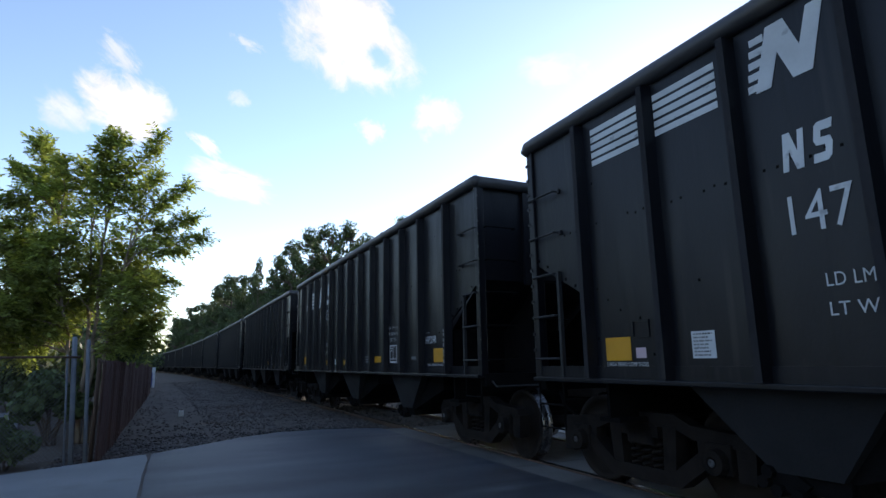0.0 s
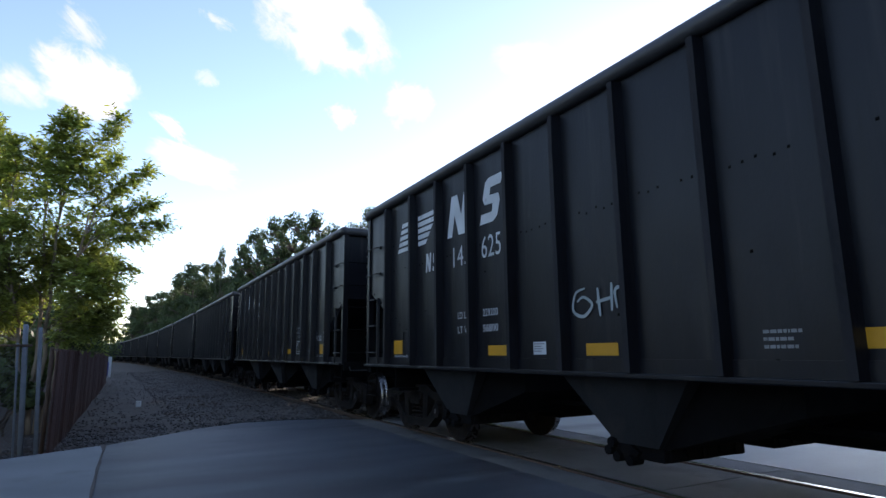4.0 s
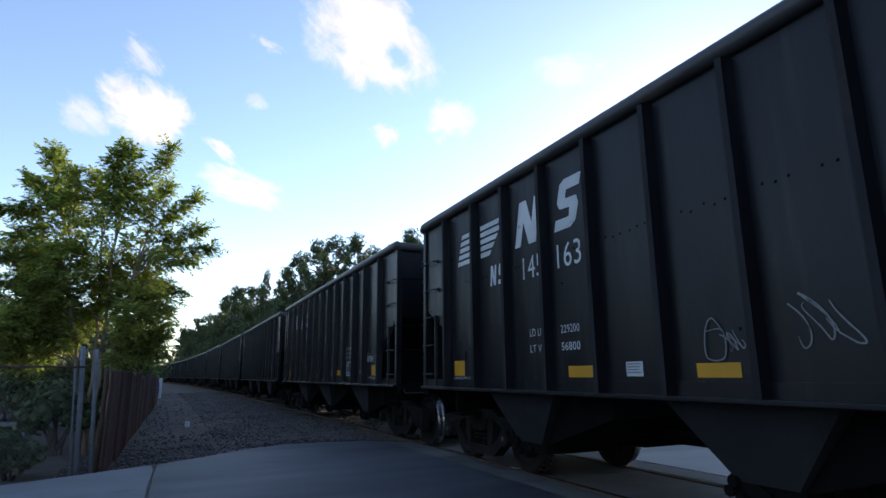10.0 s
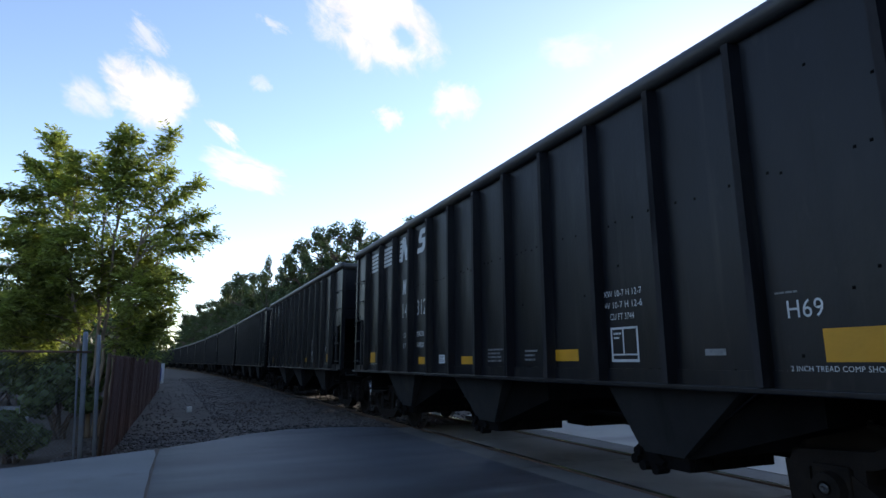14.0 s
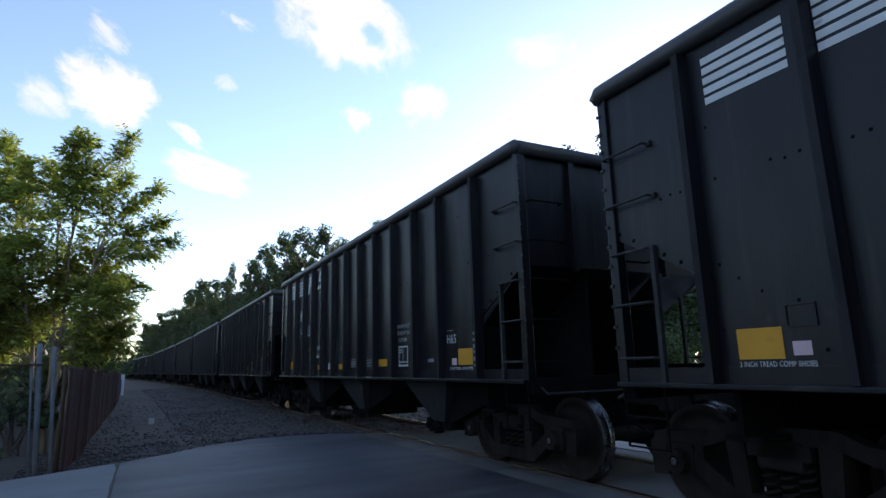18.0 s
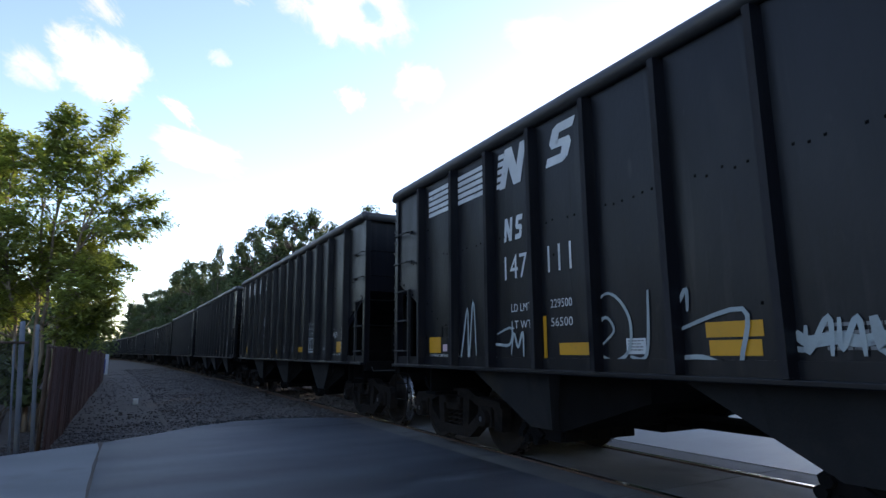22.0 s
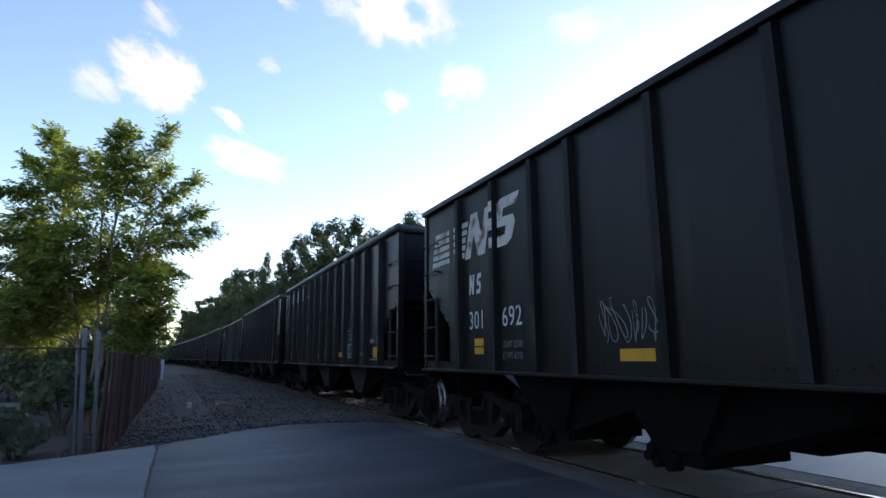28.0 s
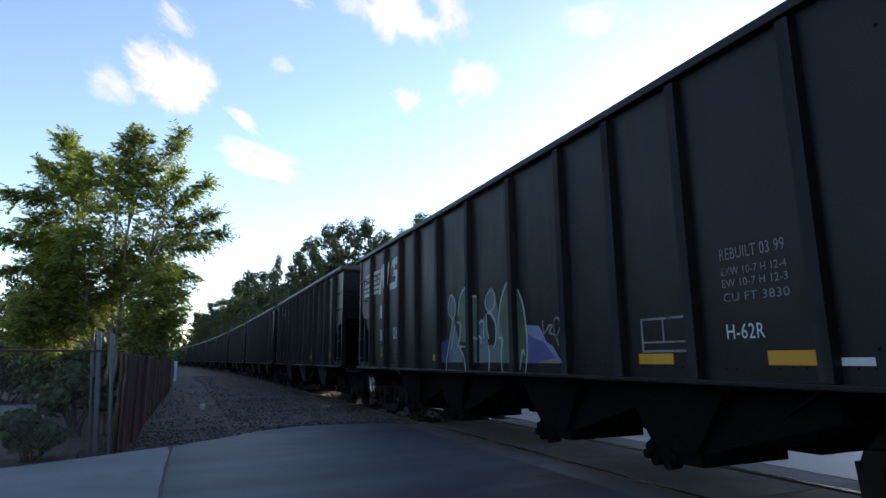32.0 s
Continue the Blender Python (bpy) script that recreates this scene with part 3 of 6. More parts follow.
def build_car(kind):
    """Kinds: A and D newer, D with long sloping hoppers; B and C older, with their ribs set differently."""
    a_kind = kind in "AD"
    half, ribs = (HALF, RIBS_A) if a_kind else (HALF_B, RIBS_B if kind == "B" else [y - (0.15 if y == 2.75 else 0.31) for y in RIBS_B])
    paint = M_CAR if a_kind else M_CARB
    top = 3.80 if a_kind else 3.74
    px = 1.50 if a_kind else 1.51
    cut = 1.0
    cz0, cz1 = (2.40, 1.90) if a_kind else (2.50, 1.75)
    car = thing("hopper_car", "black coal hopper car with ribbed sides", "hopper car", "coal train")
    for s in (-1, 1):
        g = Geo()
        h = half - 0.02
        g.prism([(h, top), (h, cz0), (h - cut + 0.06, cz1), (h - cut + 0.05, 1.12), (-h + cut - 0.05, 1.12), (-h + cut - 0.06, cz1), (-h, cz0), (-h, top)], 0, s * px - 0.012, s * px + 0.012)
        part("side_sheet", g, paint, car)
        g = Geo()
        rr = random.Random(int(9 * half) + s)
        x0 = s * (px + 0.012)
        for y in ribs:
            for d in (-0.36, -0.26, -0.16, 0.16, 0.26, 0.36):
                rivet(g, x0, y + d, 1.22 + 0.012 * rr.uniform(-1, 1), 0.015)
                if a_kind and rr.random() < 0.72:
                    rivet(g, x0, y + d, 2.62 + 0.02 * rr.uniform(-1, 1), 0.011)
                if a_kind and rr.random() < 0.10:
                    rivet(g, x0, y + d, rr.choice((1.62, 1.95, 2.25, 3.0)) + 0.05 * rr.uniform(-1, 1), 0.012)
        for e in (-1, 1):
            for i in range(6):       # along the slanting end of the sheet
                rivet(g, x0, e * (half - 0.12 - i * (cut - 0.22) / 5), cz0 + 0.05 + (cz1 - cz0) * (i + 0.4) / 5.6, 0.016)
            for dy, z in ((1.08, 1.98), (1.22, 1.86), (1.38, 1.75), (1.05, 1.50), (1.62, 1.66), (1.75, 1.34), (1.10, 3.05), (1.5, 3.3)):
                rivet(g, x0, e * (half - dy), z, 0.011)
        tagged(part("rivets", g, M_UNDER, car), kind="stuff")
        if a_kind:
            for y0 in (4.61,):
                g = Geo()
                x0 = s * (px + 0.012)
                for ya, yb, za, zb in ((y0 - 0.10, y0 + 0.10, 1.49, 1.50), (y0 - 0.10, y0 + 0.10, 1.63, 1.64), (y0 - 0.10, y0 - 0.09, 1.50, 1.63), (y0 + 0.09, y0 + 0.10, 1.50, 1.63)):
                    g.box(*sorted((x0, x0 + s * 0.012)), ya, yb, za, zb)
                part("placard_holder", g, paint, car)
        for y in ribs:
            w, d = (0.030, 0.12) if a_kind else (0.048, 0.085)
            x0, x1 = s * px, s * (px + d)
            g = Geo()
            g.prism([(x0, y - w - 0.02), (x1, y - w), (x1, y + w), (x0, y + w + 0.02)], 2, 1.13, top - 0.10)
            g.m[3] = 1
            part("rib", g, [paint, M_EDGE], car)
        g = Geo()
        g.box(min(s * 1.40, s * 1.60), max(s * 1.40, s * 1.60), -half + 0.02, half - 0.02, 1.085, 1.125, bevel=0.008)
        g.box(min(s * 1.50, s * 1.53), max(s * 1.50, s * 1.53), -half + 0.02, half - 0.02, 1.12, 1.24)
        part("side_sill", g, paint, car)
        for e in (-1, 1):
            g = Geo()
            y0, y1 = sorted((e * (half - 0.10), e * half))
            g.box(min(s * 1.44, s * 1.545), max(s * 1.44, s * 1.545), y0, y1, 1.10, top - 0.05, bevel=0.01)
            for i in range(13 if a_kind else 6):
                g.box(s * 1.548 - 0.008, s * 1.548 + 0.008, e * half - 0.03, e * half + 0.012, 1.4 + 0.18 * i, 1.43 + 0.18 * i)
            part("corner_post", g, paint, car)
            ladder(car, s, e, half, top)
    # top chord: a rounded bar right round the open top
    r = 0.085 if a_kind else 0.05
    xx = 1.53
    for s in (-1, 1):
        g = Geo()
        if a_kind:
            g.tube([(s * xx, -half - 0.02, top - 0.06), (s * xx, -half + 0.05, top), (s * xx, -half + 0.15, top), (s * xx, half - 0.15, top), (s * xx, half - 0.05, top), (s * xx, half + 0.02, top - 0.06)], [r * 0.85, r, r, r, r, r * 0.85], 12)
        else:
            g.box(min(s * 1.45, s * 1.60), max(s * 1.45, s * 1.60), -half, half, top - 0.07, top + 0.01, bevel=0.012)
        part("top_chord", g, M_CHORD if a_kind else paint, car, smooth=a_kind)
    for e in (-1, 1):
        g = Geo()
        if a_kind:
            g.tube([(-xx, e * half, top - 0.02), (xx, e * half, top - 0.02)], r * 0.9, 12)
        else:
            g.box(-1.5, 1.5, e * half - 0.05, e * half + 0.05, top - 0.07, top)
        part("end_chord", g, M_CHORD if a_kind else paint, car, smooth=a_kind)
        # end sheet: upright above, then sloping in under the car
        y0 = e * (half - 0.06)
        g = Geo()
        pts = [(y0, top - 0.05), (y0, cz0), (e * (half - 2.1), 1.15), (e * (half - 3.0), 0.62)]
        w = px - 0.02
        pts[:1] = [(y0, top - 0.05), (y0, top - 0.20), (y0, top - 0.201)]
        v = [q for (ya, za), w in zip(pts, (w - 0.05, w - 0.05, w, w, 1.38, 1.16)) for q in ((-w, ya, za), (w, ya, za), (w, ya - e * 0.03, za), (-w, ya - e * 0.03, za))]
        fs = [(0, 1, 2, 3), (23, 22, 21, 20)]
        for i in range(5):
            fs += [(4 * i + j, 4 * i + (j + 1) % 4, 4 * i + 4 + (j + 1) % 4, 4 * i + 4 + j) for j in range(4)]
        g.add(v, fs)
        part("end_sheet", g, paint, car)
        for x in (-0.75, 0.75):
            g = Geo()
            g.box(x - 0.04, x + 0.04, *sorted((y0, y0 + e * 0.06)), cz0 - 0.05, top - 0.1)
            part("end_rib", g, paint, car)
        g = Geo()
        g.box(-1.5, 1.5, *sorted((e * (half - 0.12), e * (half + 0.02))), 0.98, 1.14, bevel=0.01)
        for x in (-0.55, 0.55):
            g.prism([(e * (half - 0.1), 1.1), (e * (half - 0.1), 2.35), (e * (half - 1.8), 1.2)], 0, x - 0.02, x + 0.02)
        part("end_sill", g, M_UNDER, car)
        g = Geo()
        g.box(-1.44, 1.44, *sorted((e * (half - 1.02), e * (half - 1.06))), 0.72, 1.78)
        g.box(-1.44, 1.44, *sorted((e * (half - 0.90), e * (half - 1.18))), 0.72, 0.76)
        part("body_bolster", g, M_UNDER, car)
        g = Geo()
        g.box(-0.11, 0.11, *sorted((e * (half - 0.4), e * (half + 0.52))), 0.80, 0.98, bevel=0.02)
        g.box(-0.16, 0.16, *sorted((e * (half + 0.45), e * (half + 0.68))), 0.74, 1.02, bevel=0.04)
        part("coupler", g, M_TRUCK, car)
        g = Geo()
        pts = [(0.35 * e, e * (half + 0.05), 0.86), (0.38 * e, e * (half + 0.2), 0.70), (0.3 * e, e * (half + 0.45), 0.52), (0.2 * e, e * (half + 0.66), 0.60)]
        g.tube(pts, 0.022, 7)
        part("brake_hose", g, M_UNDER, car, smooth=True)
        g = Geo()
        g.tube([(-1.4, e * (half + 0.03), 1.04), (-1.42, e * (half + 0.16), 0.98), (-0.3, e * (half + 0.2), 0.98)], 0.014, 6)
        part("uncoupling_lever", g, M_GRAB, car)
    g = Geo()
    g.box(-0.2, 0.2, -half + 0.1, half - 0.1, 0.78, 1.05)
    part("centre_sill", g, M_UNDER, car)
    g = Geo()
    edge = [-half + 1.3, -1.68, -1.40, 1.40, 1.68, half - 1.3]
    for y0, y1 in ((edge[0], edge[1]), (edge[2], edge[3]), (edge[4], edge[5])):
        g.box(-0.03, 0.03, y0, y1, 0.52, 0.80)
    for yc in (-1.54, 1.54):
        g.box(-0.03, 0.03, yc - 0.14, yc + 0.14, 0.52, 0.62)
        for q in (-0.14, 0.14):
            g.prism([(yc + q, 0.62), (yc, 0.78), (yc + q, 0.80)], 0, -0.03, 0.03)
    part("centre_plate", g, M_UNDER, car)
    # three hoppers in a row, each with a gate frame
    long_slope = kind == "D"
    feet = ((-3.31, -3.61), (0.27, -0.25), (3.39, 2.89)) if long_slope else ((-3.17, -2.96), (0.37, 0.29), (3.49, 3.41)) if a_kind else ((-3.15, -3.05), (-1.25, -1.20), (1.59, 1.62), (3.5, 3.45))
    for y, foot in feet:
        reach, low = (0.78 if a_kind else 0.64), (0.18 if long_slope else 0.24)
        g = Geo()
        g.add([(-1.42, y - reach, 1.12), (1.42, y - reach, 1.12), (1.42, y + reach, 1.12), (-1.42, y + reach, 1.12),
               (-1.31, foot - low, 0.50), (1.31, foot - low, 0.50), (1.31, foot + low, 0.50), (-1.31, foot + low, 0.50)],
              [(3, 2, 1, 0), (4, 5, 6, 7), (0, 1, 5, 4), (1, 2, 6, 5), (2, 3, 7, 6), (3, 0, 4, 7)])
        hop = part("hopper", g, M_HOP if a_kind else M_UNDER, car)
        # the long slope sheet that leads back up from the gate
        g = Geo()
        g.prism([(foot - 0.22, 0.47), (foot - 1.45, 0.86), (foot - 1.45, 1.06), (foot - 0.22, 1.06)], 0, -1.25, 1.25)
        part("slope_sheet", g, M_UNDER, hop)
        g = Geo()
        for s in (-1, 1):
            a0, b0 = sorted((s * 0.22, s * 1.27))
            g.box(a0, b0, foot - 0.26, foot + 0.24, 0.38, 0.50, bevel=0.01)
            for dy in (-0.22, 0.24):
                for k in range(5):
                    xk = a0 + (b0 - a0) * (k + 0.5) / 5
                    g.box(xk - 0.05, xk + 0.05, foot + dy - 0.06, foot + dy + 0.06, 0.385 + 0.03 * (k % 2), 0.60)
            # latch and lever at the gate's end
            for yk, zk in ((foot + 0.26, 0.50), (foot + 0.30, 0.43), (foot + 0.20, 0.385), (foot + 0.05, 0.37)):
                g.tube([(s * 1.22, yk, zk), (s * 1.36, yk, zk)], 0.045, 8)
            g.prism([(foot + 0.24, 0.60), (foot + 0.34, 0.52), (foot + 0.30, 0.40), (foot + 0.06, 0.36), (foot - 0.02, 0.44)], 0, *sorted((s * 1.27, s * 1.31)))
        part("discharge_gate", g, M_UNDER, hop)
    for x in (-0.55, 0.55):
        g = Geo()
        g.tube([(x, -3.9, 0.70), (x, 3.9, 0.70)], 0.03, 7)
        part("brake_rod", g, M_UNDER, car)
    for y in (-5.18, 5.16) if a_kind else (-5.66, 5.66):
        add_bogie(car, y)
    return car


for key, s in (("bearing", -1), ("bearing_far", 1)):
    g = Geo()
    g.box(*sorted((s * 0.93, s * 1.12)), -0.13, 0.13, -0.10, 0.15, bevel=0.02)
    g.lathe([(s * 1.12, 0.001), (s * 1.20, 0.05), (s * 1.19, 0.10), (s * 1.10, 0.115), (s * 0.95, 0.115)], 0, 16)
    # end cap; the pale chord colour paints in the bright glint at its centre
    g.lathe([(s * 1.195, 0.001), (s * 1.207, 0.02), (s * 1.20, 0.034)], 0, 10, [1, 1])
    MESH[key] = g.mesh("axle_bearing", [M_TRUCK, M_CHORD])
MESH["wheelset"], MESH["side_frame"], MESH["coil_spring"] = wheelset_mesh(), side_frame_mesh(), spring_mesh()


# ---- markings on the cars ----
TEXTS = {}


def text_geo(words):
    """The outline of some words in the built-in font, as vertices and faces in a box from 0 to 1."""
    if words not in TEXTS:
        cu = bpy.data.curves.new("words", 'FONT')
        cu.body, cu.resolution_u, cu.space_character = words, 3, 1.05
        ob = bpy.data.objects.new("words", cu)
        me = bpy.data.meshes.new_from_object(ob)
        vs = [q.co.copy() for q in me.vertices]
        x0, x1 = min(q.x for q in vs), max(q.x for q in vs)
        y0, y1 = min(q.y for q in vs), max(q.y for q in vs)
        TEXTS[words] = [((q.x - x0) / (x1 - x0), (q.y - y0) / (y1 - y0)) for q in vs], [tuple(p.vertices) for p in me.polygons]
        bpy.data.objects.remove(ob)
        bpy.data.meshes.remove(me)
        bpy.data.curves.remove(cu)
    return TEXTS[words]


class Marks:
    """Draws on a car's near side. u runs from the car's far end towards its near end, z up from the rail."""

    def __init__(self, half, px):
        self.half, self.x = half, -(px + 0.0145)

    def flat(self, g, outline, slot=0, lift=0.0):
        x = self.x - lift
        g.prism([(self.half - u, z) for u, z in outline], 0, x - 0.002, x, slot)

    def rect(self, g, u0, u1, z0, z1, slot=0, lift=0.0):
        self.flat(g, [(u0, z0), (u1, z0), (u1, z1), (u0, z1)], slot, lift)

    def words(self, g, words, u0, u1, z0, z1):
        vs, fs = text_geo(words)
        g.add([(self.x - 0.0032, self.half - (u0 + a * (u1 - u0)), z0 + b * (z1 - z0)) for a, b in vs], fs)

    def zig(self, g, u0, u1, z0, z1, slant=0.0):
        pts = [(0, 0), (0.24, 0), (0.33, 0.52), (0.58, 0), (0.86, 0), (1, 1), (0.76, 1), (0.67, 0.46), (0.42, 1), (0.14, 1)]
        self.flat(g, [(u0 + (u1 - u0) * (a + slant * b), z0 + (z1 - z0) * b) for a, b in pts], 0, 0.0012)

    def bend(self, g, u0, u1, z0, z1, slant=0.0):
        pts = [(0, 0), (0.62, 0), (0.8, 0.1), (0.9, 0.42), (0.82, 0.58), (0.42, 0.6), (0.45, 0.77), (0.92, 0.77), (1, 1), (0.36, 1), (0.2, 0.92), (0.1, 0.56), (0.2, 0.42), (0.58, 0.40), (0.55, 0.22), (0.05, 0.22)]
        self.flat(g, [(u0 + (u1 - u0) * (a + slant * b), z0 + (z1 - z0) * b) for a, b in pts])

    def ribbon(self, g, pts, width, slot=0):
        """A sprayed line along (u, z) points."""
        n = len(pts)
        left, right = [], []
        for i in range(n):
            a0, b0 = pts[max(i - 1, 0)], pts[min(i + 1, n - 1)]
            du, dz = b0[0] - a0[0], b0[1] - a0[1]
            L = math.hypot(du, dz) or 1
            w = width * (0.35 + 0.65 * math.sin(math.pi * (i + 0.5) / n) ** 0.5) / 2
            left.append((pts[i][0] - dz / L * w, pts[i][1] + du / L * w))
            right.append((pts[i][0] + dz / L * w, pts[i][1] - du / L * w))
        for i in range(n - 1):
            x = self.x - 0.0045 - 0.00004 * i
            g.add([(x, self.half - u, z) for u, z in (left[i], left[i + 1], right[i + 1], right[i])], [(0, 1, 2, 3)], slot)

    def scrawl(self, g, u0, u1, z0, z1, strokes, seed, width=0.035, loop=0.5):
        """A tag of looping strokes in a box, from left to right."""
        r = random.Random(seed)
        for k in range(strokes):
            cu = u0 + (u1 - u0) * (k + 0.5) / strokes
            cz = (z0 + z1) / 2
            ru, rz = (u1 - u0) / strokes * r.uniform(0.42, 0.7), (z1 - z0) / 2
            ph, turns = r.uniform(0, 6.28), r.choice((0.7, 1.0, 1.3))
            p2, sk = r.uniform(0, 6.28), r.uniform(-0.4, 0.4)
            pts = []
            for i in range(26):
                s = i / 25
                w = ph + turns * 6.28 * s
                z = rz * math.sin(w) * r.uniform(0.97, 1.0)
                pts.append((cu + ru * (math.cos(w * (1 + loop * 0.4)) + 0.35 * math.sin(2 * w + p2)) + sk * z, cz + z * (0.8 + 0.2 * math.cos(3 * s))))
            self.ribbon(g, pts, width)


def lines(mk, g, u0, u1, z0, z1, rows, seed=1):
    """Small writing, too small to read, as rows of bars."""
    r = random.Random(seed)
    h = (z1 - z0) / rows
    for i in range(rows):
        u, end = u0, u1 - (u1 - u0) * (r.uniform(0, 0.3) if i else 0)
        while u < end:
            w = r.uniform(0.012, 0.05)
            mk.rect(g, u, min(u + w, end), z1 - h * (i + 0.68), z1 - h * (i + 0.22))
            u += w + 0.008


def panel(p):
    """Where panel p of a newer car begins, counted from its far end."""
    return 1.06 + 0.852 * (p - 2)


def mark_car_a(car, logo, left, right, code, number_panel, cu_ft="3744", weights=("229200", "56800"), label_white=True, seed=1, plain=False):
    mk = Marks(REF, 1.50)
    if logo == "box":
        for p in (2, 3):
            for i in range(5):
                z = 3.22 + 0.082 * i
                g = Geo()
                mk.rect(g, panel(p) + 0.09, panel(p) + 0.74, z, z + 0.056)
                part("logo_stripe", g, M_WHITE, car, "white level stripe")
        g = Geo()
        for i in range(5):
            z = 3.20 + 0.088 * i
            mk.rect(g, 2.92 + 0.012 * i, 3.08, z, z + 0.055)
        mk.zig(g, 2.98, 3.46, 3.18, 3.64, 0.12)
        part("logo_shape", g, M_WHITE, car, "white angular shape")
        g = Geo()
        mk.bend(g, 3.84, 4.27, 3.20, 3.62, 0.12)
        part("logo_shape", g, M_WHITE, car, "white angular shape")
    else:
        for i in range(5):
            z = 2.89 + 0.098 * i
            g = Geo()
            mk.flat(g, [(1.32 + 0.035 * i, z), (1.84, z), (1.84, z + 0.062), (1.345 + 0.035 * i, z + 0.062)])
            part("logo_stripe", g, M_WHITE, car, "white slanting stripe")
            g = Geo()
            mk.flat(g, [(2.06, z), (2.31 + 0.09 * i, z), (2.37 + 0.09 * i, z + 0.066), (2.06, z + 0.066)])
            part("logo_stripe", g, M_WHITE, car, "white slanting stripe")
        g = Geo()
        mk.zig(g, 2.98, 3.52, 2.84, 3.40, 0.10)
        part("logo_shape", g, M_WHITE, car, "white angular shape")
        g = Geo()
        mk.bend(g, 3.82, 4.30, 2.86, 3.42, 0.10)
        part("logo_shape", g, M_WHITE, car, "white angular shape")
    np_ = number_panel
    n0, n1, w0, w1 = (2.17, 2.95, 3.17, 3.82) if np_ == 3 else (3.14, 3.86, 3.20, 3.86) if code == "H69" else (3.10, 3.86, 3.28, 3.86) if right == "320" else (3.05, 3.82, 3.16, 3.84)
    g = Geo()
    a0, z0 = (n0, 2.54) if logo == "box" else (2.32, 2.46)
    mk.zig(g, a0, a0 + 0.17, z0, z0 + 0.27)
    mk.bend(g, a0 + 0.21, a0 + 0.36, z0, z0 + 0.27)
    part("owner_mark", g, M_WHITE, car, "two small white angular shapes")
    if left:
        if logo == "box":
            boxes = ((left, n0, 2.10), (right, n1, 2.10))
        else:
            boxes = ((left, 3.14, 2.42), (right, 3.85, 2.44))
            w0, w1 = 3.24, 3.85
        for word, u, z in boxes:
            g = Geo()
            mk.words(g, word, u, u + (0.42 if word != '111' else 0.36), z, z + 0.27)
            part("car_number", g, M_WHITE, car, "white car number")
        for z, a1, b1 in ((1.735, "LD LMT", weights[0]), (1.55, "LT WT", weights[1])):
            g = Geo()
            mk.words(g, a1, w0, w0 + 0.36, z, z + 0.085)
            part("weight_stencil", g, M_WHITE, car, "white weight stencil")
            g = Geo()
            mk.words(g, b1, w1, w1 + 0.32, z, z + 0.085)
            part("weight_stencil", g, M_WHITE, car, "white weight stencil")
    for u0, u1, z0, z1 in ((1.17, 1.50, 1.29, 1.50), (3.95, 4.36, 1.27, 1.385), (5.62, 6.02, 1.27, 1.38), (7.95, 8.36, 1.31, 1.43), (10.88, 11.26, 1.30, 1.51)):
        g = Geo()
        mk.rect(g, u0, u1, z0, z1)
        part("reflector", g, M_YELLOW, car, "yellow reflector")
    g = Geo()
    mk.rect(g, 4.82, 5.03, 1.28, 1.41)
    part("info_plate", g, M_WHITE, car, "white plate")
    if plain:
        return mk
    g = Geo()
    lines(mk, g, 4.84, 5.01, 1.30, 1.40, 4, seed)
    tagged(part("plate_print", g, M_FADED, car), kind="stuff").location.x -= 0.003
    if code.startswith("H6") or code == "HP30R":
        g = Geo()
        lines(mk, g, 6.43, 6.82, 1.29, 1.48, 4, seed + 1)
        tagged(part("small_stencil", g, M_FADED, car, "faded white stencil lines"), kind="stuff")
    g = Geo()
    lines(mk, g, 7.34, 7.60, 1.30, 1.45, 3, seed + 2)
    tagged(part("small_stencil", g, M_FADED, car, "faded white stencil lines"), kind="stuff")
    for row, z, w in (("EXW 10-7 H 12-7", 1.91, 0.54), ("EW 10-7 H 12-6", 1.80, 0.54), ("CU FT " + cu_ft, 1.69, 0.32)):
        g = Geo()
        mk.words(g, row, 9.04 - w / 2, 9.04 + w / 2, z, z + 0.06)
        tagged(part("size_stencil", g, M_WHITE, car, "white size stencil"), kind="stuff")
    g = Geo()
    for u0, u1, z0, z1 in ((8.87, 9.23, 1.30, 1.325), (8.87, 9.23, 1.60, 1.62), (8.87, 8.89, 1.3, 1.62), (9.21, 9.23, 1.3, 1.62), (9.03, 9.045, 1.36, 1.6), (8.89, 9.21, 1.36, 1.375)):
        mk.rect(g, u0, u1, z0, z1, lift=0.0005 * (u1 - u0 > 0.1))
    lines(mk, g, 8.91, 9.01, 1.50, 1.58, 2, seed + 3)
    tagged(part("data_box", g, M_WHITE, car, "white outlined data box"), kind="stuff")
    g = Geo()
    mk.rect(g, 9.95, 10.14, 1.35, 1.40)
    part("small_plate", g, M_FADED, car)
    g = Geo()
    c0 = 10.66 if code == "H69" else 10.58
    mk.words(g, code, c0, c0 + 0.082 * len(code), 1.59, 1.71)
    part("class_code", g, M_WHITE, car, "white class code")
    g = Geo()
    r = random.Random(seed)
    z = 1.28
    while z < 1.74:                  # a column of small stencils on the end post
        h = r.uniform(0.025, 0.06)
        mk.rect(g, 11.462, 11.498, z, z + h)
        z += h + r.uniform(0.012, 0.05)
    tagged(part("column_stencil", g, M_FADED, car, "faded white stencil column"), kind="stuff").location.x = -0.109
    for u0, u1 in ((10.64, 11.26), (1.17, 1.70)):
        g = Geo()
        mk.words(g, "2 INCH TREAD COMP SHOES", u0, u1, 1.24, 1.275)
        tagged(part("shoe_stencil", g, M_WHITE, car, "small white stencil"), kind="stuff")
    g = Geo()
    lines(mk, g, 10.58, 10.74, 1.75, 1.78, 1, seed)
    part("small_stencil", g, M_FADED, car)
